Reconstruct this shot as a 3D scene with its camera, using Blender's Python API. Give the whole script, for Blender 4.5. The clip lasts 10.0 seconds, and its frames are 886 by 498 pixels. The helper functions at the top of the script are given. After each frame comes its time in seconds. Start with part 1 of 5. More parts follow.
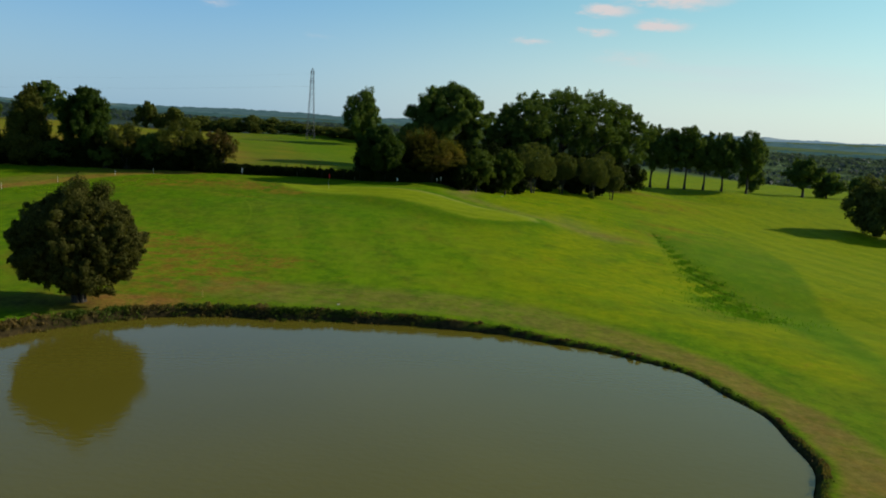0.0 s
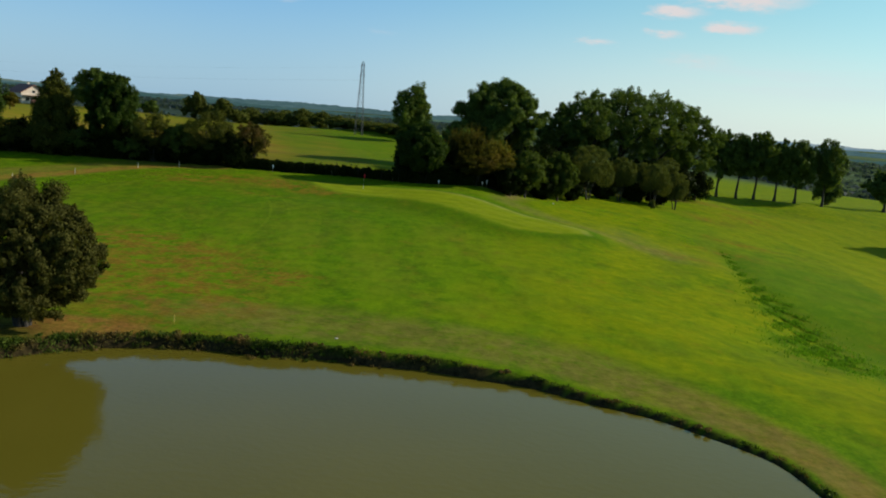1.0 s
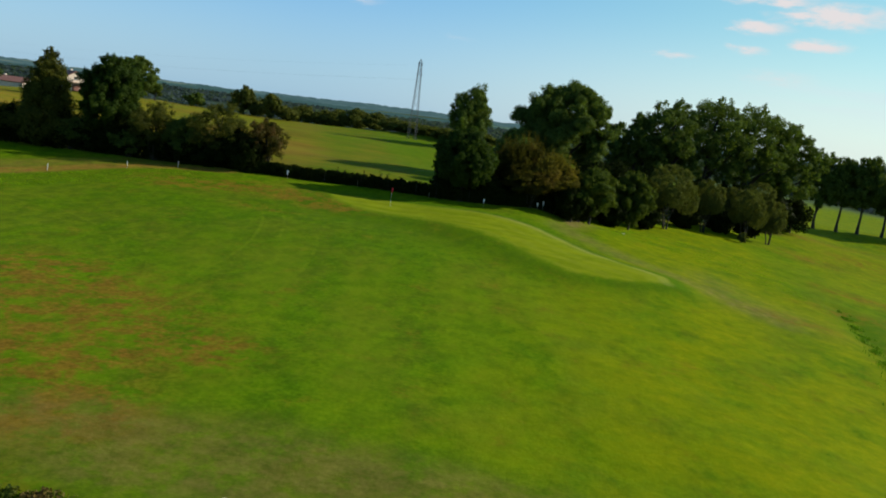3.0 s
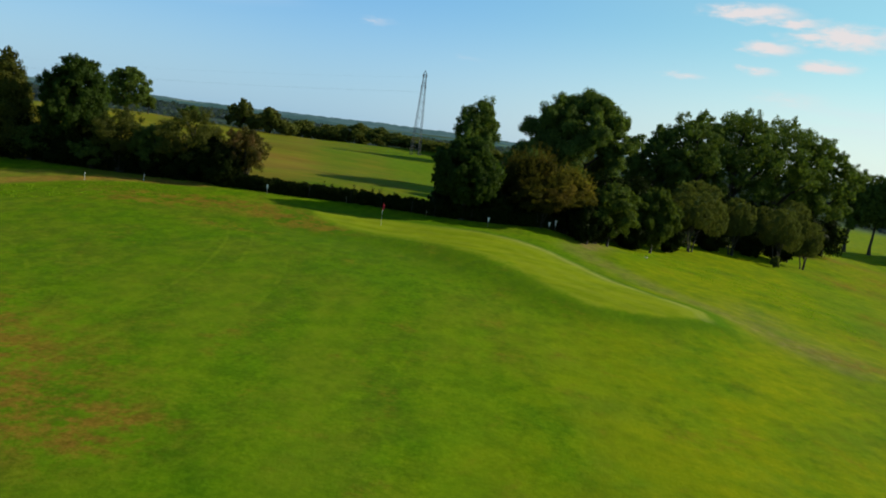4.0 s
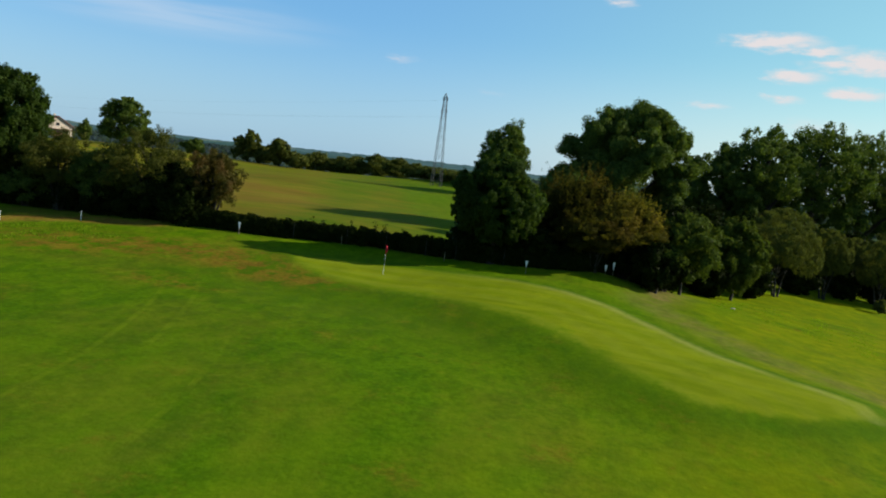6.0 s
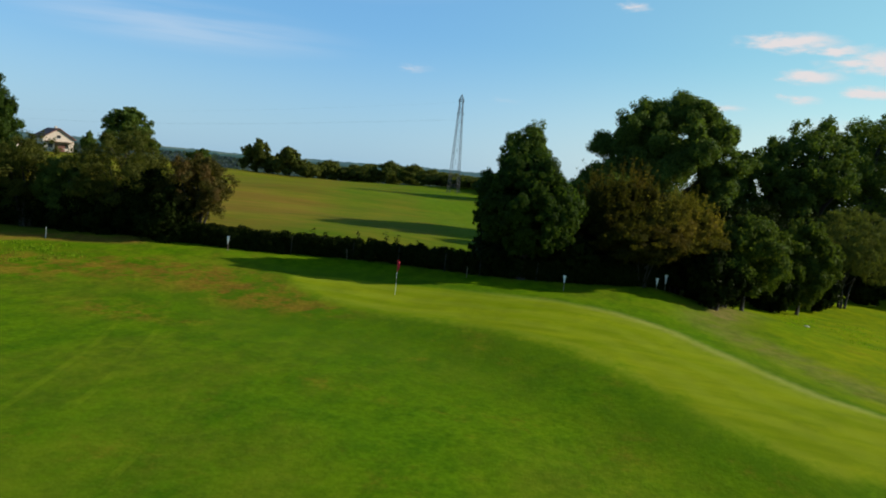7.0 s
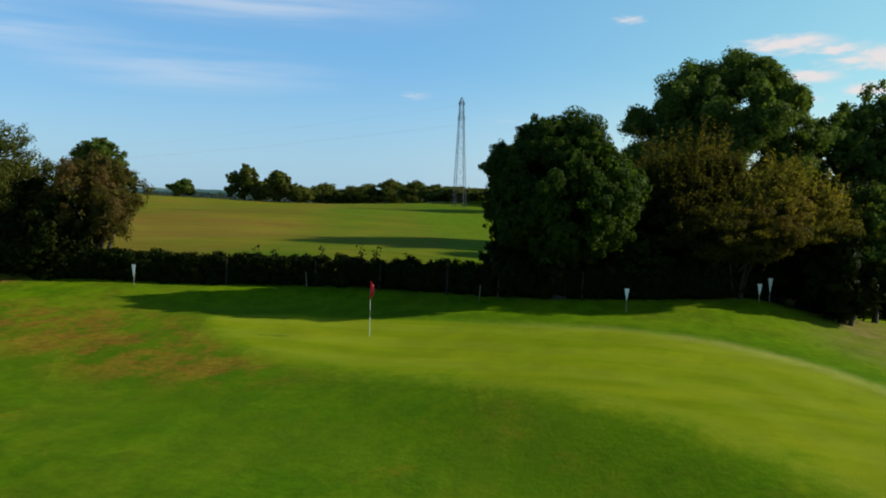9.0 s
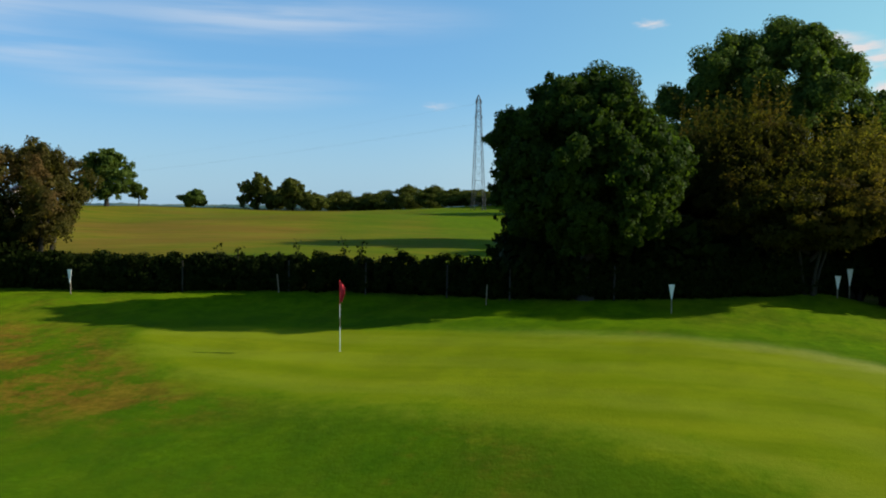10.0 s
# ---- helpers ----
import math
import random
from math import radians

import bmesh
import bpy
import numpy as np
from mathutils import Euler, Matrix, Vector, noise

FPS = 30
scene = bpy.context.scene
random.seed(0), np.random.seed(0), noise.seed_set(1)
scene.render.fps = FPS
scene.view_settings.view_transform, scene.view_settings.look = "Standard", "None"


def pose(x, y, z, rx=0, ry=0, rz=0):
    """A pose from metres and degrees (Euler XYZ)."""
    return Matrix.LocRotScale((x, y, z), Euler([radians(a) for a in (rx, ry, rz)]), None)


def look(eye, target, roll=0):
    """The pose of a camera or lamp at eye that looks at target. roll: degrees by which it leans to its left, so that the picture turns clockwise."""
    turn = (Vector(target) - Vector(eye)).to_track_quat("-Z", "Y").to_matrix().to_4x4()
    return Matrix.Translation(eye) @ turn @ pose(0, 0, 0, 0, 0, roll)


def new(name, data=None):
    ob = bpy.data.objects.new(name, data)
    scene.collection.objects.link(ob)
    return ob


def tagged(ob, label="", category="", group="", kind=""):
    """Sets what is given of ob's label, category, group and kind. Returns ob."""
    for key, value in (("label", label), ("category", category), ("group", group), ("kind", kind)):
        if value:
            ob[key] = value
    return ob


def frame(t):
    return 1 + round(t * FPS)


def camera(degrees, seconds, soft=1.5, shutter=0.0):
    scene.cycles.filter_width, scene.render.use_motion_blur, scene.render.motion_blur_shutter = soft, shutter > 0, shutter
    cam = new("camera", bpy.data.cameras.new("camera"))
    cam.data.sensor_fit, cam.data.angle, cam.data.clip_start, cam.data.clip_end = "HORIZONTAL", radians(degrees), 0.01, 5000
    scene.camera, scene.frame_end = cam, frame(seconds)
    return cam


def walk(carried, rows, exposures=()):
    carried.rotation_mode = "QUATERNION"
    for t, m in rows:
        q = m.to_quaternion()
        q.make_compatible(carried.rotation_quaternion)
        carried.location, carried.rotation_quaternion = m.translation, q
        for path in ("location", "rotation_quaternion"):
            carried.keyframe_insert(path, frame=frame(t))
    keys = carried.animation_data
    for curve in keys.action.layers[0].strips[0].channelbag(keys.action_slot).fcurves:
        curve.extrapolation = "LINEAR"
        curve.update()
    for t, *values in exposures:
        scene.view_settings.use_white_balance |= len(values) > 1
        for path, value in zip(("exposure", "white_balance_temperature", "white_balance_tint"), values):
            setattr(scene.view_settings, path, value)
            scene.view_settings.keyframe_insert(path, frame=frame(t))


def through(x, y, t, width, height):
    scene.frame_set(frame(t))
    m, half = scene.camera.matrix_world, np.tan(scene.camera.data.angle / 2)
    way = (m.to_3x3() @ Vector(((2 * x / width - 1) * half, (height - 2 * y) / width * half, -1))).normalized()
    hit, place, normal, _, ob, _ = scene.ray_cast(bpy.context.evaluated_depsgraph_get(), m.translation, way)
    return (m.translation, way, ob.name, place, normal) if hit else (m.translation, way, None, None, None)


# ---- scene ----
cam = camera(58.3, 10.0, soft=1.9)
PATH = [
    (0, (1.515, -1.584, 11.982), (1.476, 0.392, 11.674), 3.5),
    (0.5, (2.343, 3.399, 12.013), (2.237, 5.371, 11.697), 4.3),
    (1, (2.932, 8.642, 12.128), (2.755, 10.608, 11.805), 5.0),
    (1.5, (3.286, 13.574, 12.36), (3.05, 15.532, 12.025), 5.7),
    (2, (3.46, 18.738, 12.59), (3.175, 20.688, 12.247), 6.5),
    (2.5, (3.465, 23.53, 12.55), (3.148, 25.475, 12.211), 7.1),
    (4, (2.373, 39.845, 11.157), (2.005, 41.79, 10.876), 7.7),
    (4.5, (1.735, 44.619, 10.866), (1.352, 46.565, 10.608), 7.5),
    (5, (0.848, 49.69, 10.597), (0.448, 51.635, 10.36), 7.4),
    (5.5, (-0.122, 54.394, 10.268), (-0.545, 56.337, 10.049), 7.1),
    (7, (-3.688, 67.98, 9.382), (-4.177, 69.911, 9.194), 5.3),
    (7.5, (-4.773, 72.224, 8.993), (-5.273, 74.152, 8.812), 4.4),
    (8, (-5.762, 76.582, 8.444), (-6.269, 78.509, 8.279), 3.4),
    (8.5, (-6.556, 80.587, 7.832), (-7.068, 82.514, 7.687), 2.4),
    (9, (-7.276, 84.717, 7.273), (-7.798, 86.643, 7.144), 1.4),
    (9.5, (-7.787, 88.266, 6.747), (-8.329, 90.187, 6.632), 0.6),
    (10, (-8.066, 91.755, 6.167), (-8.65, 93.664, 6.062), 0.0),
]
walk(cam, [(t, look(eye, target, roll)) for t, eye, target, roll in PATH], ((0, -0.08), (1.5, 0.1), (2.5, 0.13), (4, 0.15), (5.5, 0.15), (7, 0.13), (9, 0.16), (10, 0.12)))

# ---- world, sun, exposure ----
SUN_HIGH = radians(25.0)
SUN_WAY = Vector((0.93 * math.cos(SUN_HIGH), 0.367 * math.cos(SUN_HIGH), math.sin(SUN_HIGH))).normalized()
sun_data = bpy.data.lights.new("sun", "SUN")
sun_data.energy, sun_data.angle, sun_data.color = 5.3, radians(0.6), (1.0, 0.93, 0.78)
sun = new("sun", sun_data)
sun.matrix_world = look(SUN_WAY * 400, (0, 0, 0))


def node(tree, kind, links=(), **values):
    """A node of a tree with its values set; links: (input, socket) pairs."""
    n = tree.nodes.new(kind)
    for key, value in values.items():
        if key == "operation":
            n.operation = value
        elif key == "data_type":
            n.data_type = value
        elif key == "blend_type":
            n.blend_type = value
        elif key == "interpolation_type":
            n.interpolation_type = value
        elif key == "attribute_name":
            n.attribute_name = value
        elif key == "bands_direction":
            n.bands_direction = value
        else:
            raise KeyError(key)
    for key, socket in links:
        if isinstance(socket, bpy.types.NodeSocket):
            tree.links.new(socket, n.inputs[key])
        else:
            n.inputs[key].default_value = socket
    return n


# clouds by azimuth, height over the horizon, half width, half height (degrees) and density
CLOUDS = [(7.8, 10.5, 4.2, 0.8, 1.0), (10.6, 10.1, 2.6, 0.6, 0.9), (13.6, 9.3, 5.0, 1.0, 1.0), (9.2, 8.35, 2.6, 0.7, 0.95), (8.5, 6.92, 1.9, 0.36, 0.85), (13.1, 7.45, 2.5, 0.5, 0.95),
          (4.0, 6.1, 2.1, 0.34, 0.7), (11.0, 5.2, 4.0, 0.8, 0.38), (28.5, 10.3, 3.2, 0.9, 0.9), (-17.4, 7.2, 1.9, 0.4, 0.34), (-2.5, 12.3, 1.6, 0.45, 0.65),
          (-10.5, 5.5, 2.0, 0.4, 0.16)]
VEILS = [(-33.0, 8.2, 14.0, 2.0, 0.34), (-45.0, 9.9, 12.0, 1.8, 0.36), (-29.0, 13.0, 19.0, 2.2, 0.42), (-49.0, 12.4, 12.0, 2.8, 0.36), (17.0, 4.2, 14.0, 2.2, 0.3)]


def build_world():
    world = bpy.data.worlds.new("sky")
    world.use_nodes = True
    scene.world = world
    t = world.node_tree
    t.nodes.clear()
    sky = node(t, "ShaderNodeTexSky")
    sky.sky_type, sky.sun_disc = "NISHITA", False
    sky.sun_elevation, sky.sun_rotation = SUN_HIGH, math.atan2(SUN_WAY.x, SUN_WAY.y)
    sky.altitude, sky.air_density, sky.dust_density, sky.ozone_density = 100.0, 1.0, 0.9, 1.6
    where = node(t, "ShaderNodeTexCoord").outputs["Generated"]
    tint = node(t, "ShaderNodeMix", [(0, 1.0), (6, sky.outputs[0]), (7, (0.80, 1.02, 1.22, 1.0))], data_type="RGBA", blend_type="MULTIPLY")
    xyz = node(t, "ShaderNodeSeparateXYZ", [(0, where)])
    turn = node(t, "ShaderNodeMath", [(0, node(t, "ShaderNodeMath", [(0, xyz.outputs[0]), (1, xyz.outputs[1])], operation="ARCTAN2").outputs[0]), (1, 57.2958)], operation="MULTIPLY").outputs[0]
    rise = node(t, "ShaderNodeMath", [(0, node(t, "ShaderNodeMath", [(0, xyz.outputs[2])], operation="ARCSINE").outputs[0]), (1, 57.2958)], operation="MULTIPLY").outputs[0]
    # the blue deepens overhead
    haze = node(t, "ShaderNodeMapRange", [(0, rise), (1, 18.0), (2, 45.0), (3, 0.32), (4, 0.0)], interpolation_type="SMOOTHSTEP")
    tint = node(t, "ShaderNodeMix", [(0, haze.outputs[0]), (6, tint.outputs[2]), (7, (2.5, 5.7, 9.0, 1.0))], data_type="RGBA")
    overhead = node(t, "ShaderNodeMapRange", [(0, rise), (1, 18.0), (2, 50.0), (3, 0.0), (4, 1.0)], interpolation_type="SMOOTHSTEP")
    tint = node(t, "ShaderNodeMix", [(0, overhead.outputs[0]), (6, tint.outputs[2]), (7, node(t, "ShaderNodeMix", [(0, 1.0), (6, tint.outputs[2]), (7, (0.58, 0.62, 0.68, 1.0))], data_type="RGBA", blend_type="MULTIPLY").outputs[2])], data_type="RGBA")
    at = node(t, "ShaderNodeCombineXYZ", [(0, turn), (1, rise), (2, 0.0)]).outputs[0]
    ripple = node(t, "ShaderNodeTexNoise", [("Vector", node(t, "ShaderNodeMapping", [(0, at), ("Scale", (0.55, 1.7, 1.0))]).outputs[0]), ("Scale", 1.0), ("Detail", 6.0), ("Roughness", 0.6)])
    shift = node(t, "ShaderNodeVectorMath", [(0, ripple.outputs["Color"]), (1, (0.5, 0.5, 0.5))], operation="SUBTRACT").outputs[0]
    bent = node(t, "ShaderNodeVectorMath", [(0, at), (1, node(t, "ShaderNodeVectorMath", [(0, shift), (1, (3.2, 1.1, 0.0))], operation="MULTIPLY").outputs[0])], operation="ADD").outputs[0]
    body = 0.0
    for az, el, wide, high, dense in CLOUDS:
        off = node(t, "ShaderNodeVectorMath", [(0, bent), (1, (az, el, 0.0))], operation="SUBTRACT").outputs[0]
        off = node(t, "ShaderNodeVectorMath", [(0, off), (1, (1 / wide, 1 / high, 0.0))], operation="MULTIPLY").outputs[0]
        reach = node(t, "ShaderNodeVectorMath", [(0, off)], operation="LENGTH").outputs["Value"]
        reach = node(t, "ShaderNodeMapRange", [(0, reach), (1, 1.0), (2, 0.0), (3, 0.0), (4, dense)]).outputs[0]
        body = node(t, "ShaderNodeMath", [(0, reach), (1, body)], operation="MAXIMUM").outputs[0]
    wisp = node(t, "ShaderNodeMapRange", [(0, ripple.outputs[0]), (1, 0.30), (2, 0.70), (3, 0.35), (4, 1.5)])
    cover = node(t, "ShaderNodeMath", [(0, body), (1, wisp.outputs[0])], operation="MULTIPLY")
    cover = node(t, "ShaderNodeMapRange", [(0, cover.outputs[0]), (1, 0.02), (2, 0.80), (3, 0.0), (4, 0.95)], interpolation_type="SMOOTHSTEP")
    # greener and less blue towards the sun, paler towards the horizon
    sunward = node(t, "ShaderNodeMapRange", [(0, turn), (1, -24.0), (2, 18.0), (3, 0.0), (4, 1.0)], interpolation_type="SMOOTHSTEP")
    cast = node(t, "ShaderNodeMix", [(0, sunward.outputs[0]), (6, (0.86, 1.0, 1.07, 1.0)), (7, (1.14, 1.20, 0.93, 1.0))], data_type="RGBA")
    tint = node(t, "ShaderNodeMix", [(0, 1.0), (6, tint.outputs[2]), (7, cast.outputs[2])], data_type="RGBA", blend_type="MULTIPLY")
    low = node(t, "ShaderNodeMapRange", [(0, rise), (1, 10.0), (2, 0.0), (3, 0.0), (4, 0.55)], interpolation_type="SMOOTHSTEP")
    pale = node(t, "ShaderNodeMix", [(0, sunward.outputs[0]), (6, (4.2, 5.9, 7.3, 1.0)), (7, (8.3, 8.6, 8.6, 1.0))], data_type="RGBA")
    tint = node(t, "ShaderNodeMix", [(0, low.outputs[0]), (6, tint.outputs[2]), (7, pale.outputs[2])], data_type="RGBA")
    # long soft veils
    veil_at = node(t, "ShaderNodeMapping", [(0, at), ("Scale", (0.07, 0.9, 1.0)), ("Rotation", (0.0, 0.0, 0.03))])
    veil = node(t, "ShaderNodeTexNoise", [("Vector", veil_at.outputs[0]), ("Scale", 1.0), ("Detail", 4.0), ("Roughness", 0.5)])
    sheet = 0.0
    for az, el, wide, high, dense in VEILS:
        off = node(t, "ShaderNodeVectorMath", [(0, at), (1, (az, el, 0.0))], operation="SUBTRACT").outputs[0]
        off = node(t, "ShaderNodeVectorMath", [(0, off), (1, (1 / wide, 1 / high, 0.0))], operation="MULTIPLY").outputs[0]
        reach = node(t, "ShaderNodeVectorMath", [(0, off)], operation="LENGTH").outputs["Value"]
        reach = node(t, "ShaderNodeMapRange", [(0, reach), (1, 1.0), (2, 0.0), (3, 0.0), (4, dense)], interpolation_type="SMOOTHSTEP").outputs[0]
        sheet = node(t, "ShaderNodeMath", [(0, reach), (1, sheet)], operation="ADD").outputs[0]
    sheet = node(t, "ShaderNodeMath", [(0, sheet), (1, node(t, "ShaderNodeMapRange", [(0, veil.outputs[0]), (1, 0.34), (2, 0.62), (3, 0.15), (4, 1.25)]).outputs[0])], operation="MULTIPLY").outputs[0]
    tint = node(t, "ShaderNodeMix", [(0, sheet), (6, tint.outputs[2]), (7, (6.4, 6.9, 7.6, 1.0))], data_type="RGBA")
    mix = node(t, "ShaderNodeMix", [(0, cover.outputs[0]), (6, tint.outputs[2]), (7, (7.3, 6.8, 6.8, 1.0))], data_type="RGBA")
    back = node(t, "ShaderNodeBackground", [("Color", mix.outputs[2]), ("Strength", 0.10)])
    node(t, "ShaderNodeOutputWorld", [(0, back.outputs[0])])


build_world()


# ---- lie of the land ----
SWELLS = {-130: (1.97, 2.89, 0.9, 7.56, 3.22, 9.27), -75: (1.11, 2.7, -2.59, -0.05, -0.46, -1.77), -20: (0.63, -0.11, 2.27, 9.57, -4.39, 15.62),
          35: (4.64, 2.82, -1.15, -1.78, 3.58, -4.43), 90: (-2.17, -5.01, 4.5, -4.79, 3.08, 1.74)}
KNOLLS = [(-58, 189, 15, 1.2), (-50, 204, 16, 0.75), (-70, 203, 16, 0.5), (-20, 108, 9, -0.72), (6, 142, 8, -0.9), (58, 200, 11, -1.3), (31, 71, 8, -1.2), (70, 214, 10, 0.8), (5, 102, 6.5, 0.25), (-6.5, 122, 5.0, 0.5), (-18, 113, 6, -0.37), (10, 100.5, 4, 0.35), (-3.2, 125.2, 2.6, 0.45), (1.2, 122.2, 2.2, -0.3)]
POND = (-4.0, 28.0)
WATER = -1.0


def smooth(a, b, v):
    k = np.clip((v - a) / (b - a), 0.0, 1.0)
    return k * k * (3 - 2 * k)


def shore(x, y):
    """Metres outside the pond's edge."""
    dx, dy = x - POND[0], y - POND[1]
    a = np.arctan2(dy, dx)
    r = 21.26
    for k, c, s in ((1, -0.95, 0.24), (2, 0.3, 0.45), (3, -0.46, 0.83), (4, -0.52, 0.63)):
        r = r + c * np.cos(k * a) + s * np.sin(k * a)
    for mid, wide, h in ((1.42, 0.24, 0.75), (2.12, 0.12, 0.5), (0.52, 0.12, -0.4), (1.82, 0.1, -0.3)):
        r = r + h * np.exp(-((a - mid) / wide) ** 2)
    r = r + 0.16 * np.sin(11 * a + 1) + 0.12 * np.sin(23 * a)
    return np.hypot(dx, dy) - r


def to_line(x, y, line):
    """Distance to a line of points, and how far along it, 0 to 1."""
    best, along = np.full(np.shape(x), 1e9), np.zeros(np.shape(x))
    for i, ((ax, ay), (bx, by)) in enumerate(zip(line, line[1:])):
        k = np.clip(((x - ax) * (bx - ax) + (y - ay) * (by - ay)) / ((bx - ax) ** 2 + (by - ay) ** 2), 0, 1)
        d = np.hypot(x - ax - k * (bx - ax), y - ay - k * (by - ay))
        along = np.where(d < best, (i + k) / (len(line) - 1), along)
        best = np.minimum(best, d)
    return best, along


DITCH = [(30, 115), (28, 97), (27.2, 86), (27.4, 79), (27, 71), (27, 65)]
GREEN = [(-25, 113.3), (-22, 115.3), (-16, 116.3), (-10, 115.8), (-5, 115.0), (-1.5, 113.3), (1.6, 109.5), (4.6, 104.5), (7.8, 102.0), (11.2, 101.2),
         (11.6, 99.0), (7.4, 95.8), (2.5, 94.4), (-1.0, 96.5), (-4.0, 100.5), (-7.5, 104.3), (-11.5, 106.2), (-15.5, 107), (-20, 107.8), (-24, 110)]


def inside(x, y, ring):
    """Metres inside a closed outline; minus: outside."""
    d, _ = to_line(x, y, ring + ring[:1])
    odd = np.zeros(np.shape(x), bool)
    for (ax, ay), (bx, by) in zip(ring, ring[1:] + ring[:1]):
        odd ^= ((ay > y) != (by > y)) & (x < (bx - ax) * (y - ay) / (by - ay + 1e-9) + ax)
    return np.where(odd, d, -d)



def ground_z(x, y):
    x, y = np.asarray(x, float), np.asarray(y, float)
    z = np.full(np.broadcast(x, y).shape, -5.7)
    for cx, row in SWELLS.items():
        for cy, h in zip((-20, 35, 90, 145, 200, 255), row):
            z = z + h * np.exp(-((x - cx) ** 2 + (y - cy) ** 2) / (2 * 48.0 ** 2))
    for cx, cy, r, h in KNOLLS:
        z = z + h * np.exp(-((x - cx) ** 2 + (y - cy) ** 2) / (2 * r * r))
    # gentle unevenness
    z = z + 0.015 * np.sin(x * 0.9 + 0.4 * y) * np.sin(y * 0.7 - 0.3 * x) + 0.08 * np.sin(x * 0.31 + 1) * np.sin(y * 0.27)
    z = z + 0.42 * smooth(-4.6, 1.6, inside(x, y, GREEN))
    d, _ = to_line(x, y, DITCH)
    z = z - 0.22 * np.exp(-(d / 1.5) ** 2)
    # far country: a shallow valley, a wooded ridge and a far ridge
    dx, dy = x, y - 60
    far, az = np.hypot(dx, dy), np.arctan2(dx, dy)
    right = smooth(0.15, 0.55, az)
    rim = -8 - 10 * right + (11 + 3 * smooth(-0.5, 0.0, az) + 9 * right) * smooth(900, 2400, far) + (36 * right + 3 * np.sin(az * 9)) * smooth(2300, 3600, far)
    rim = rim + 3 * np.sin(x / 170 + 1) * np.sin(y / 210)
    w = smooth(300, 520, far)
    z = z * (1 - w) + rim * w
    # the pond and its steep little bank
    s = shore(x, y)
    rimz = np.minimum(z, -0.45 + 0.03 * np.clip(s, 0, 30) + 0.25 * smooth(0, 6, s))
    z = np.where(s < 14, z * smooth(3, 14, s) + rimz * (1 - smooth(3, 14, s)), z)
    z = np.where(s < 0.55, WATER - 1.4 + (z - WATER + 1.4) * smooth(-0.6, 0.55, s), z)
    return z


def gz(x, y):
    return float(ground_z(x, y))


# ---- materials ----
def material(name):
    m = bpy.data.materials.new(name)
    m.use_nodes = True
    return m, m.node_tree, m.node_tree.nodes["Principled BSDF"]


def ramp(tree, socket, *stops):
    n = node(tree, "ShaderNodeValToRGB", [(0, socket)])
    while len(n.color_ramp.elements) < len(stops):
        n.color_ramp.elements.new(0.5)
    for e, (at, c) in zip(n.color_ramp.elements, stops):
        e.position, e.color = at, (*c, 1.0)
    return n.outputs[0]


def place(tree):
    return node(tree, "ShaderNodeNewGeometry").outputs["Position"]


def noise_at(tree, where, scale, detail=4.0, rough=0.55, stretch=None):
    if stretch:
        where = node(tree, "ShaderNodeMapping", [(0, where), ("Scale", stretch)]).outputs[0]
    return node(tree, "ShaderNodeTexNoise", [("Vector", where), ("Scale", scale), ("Detail", detail), ("Roughness", rough)]).outputs[0]


def blend(tree, fac, a, b, mode="MIX"):
    return node(tree, "ShaderNodeMix", [(0, fac), (6, a), (7, b)], data_type="RGBA", blend_type=mode).outputs[2]


def col(r, g, b):
    return (r, g, b, 1.0)


def spread(tree, v, a, b, lo=0.0, hi=1.0):
    return node(tree, "ShaderNodeMapRange", [(0, v), (1, a), (2, b), (3, lo), (4, hi)], interpolation_type="SMOOTHSTEP").outputs[0]


def times(tree, a, b):
    return node(tree, "ShaderNodeMath", [(0, a), (1, b)], operation="MULTIPLY").outputs[0]


ARCS = [(-80.4, 72.6, 60.0), (-80.4, 72.6, 61.9), (-77.0, 70.0, 62.5), (-52.0, 60.0, 30.0), (-52.0, 60.0, 31.9), (-70.0, 118.0, 41.0), (-70.0, 118.0, 42.9)]


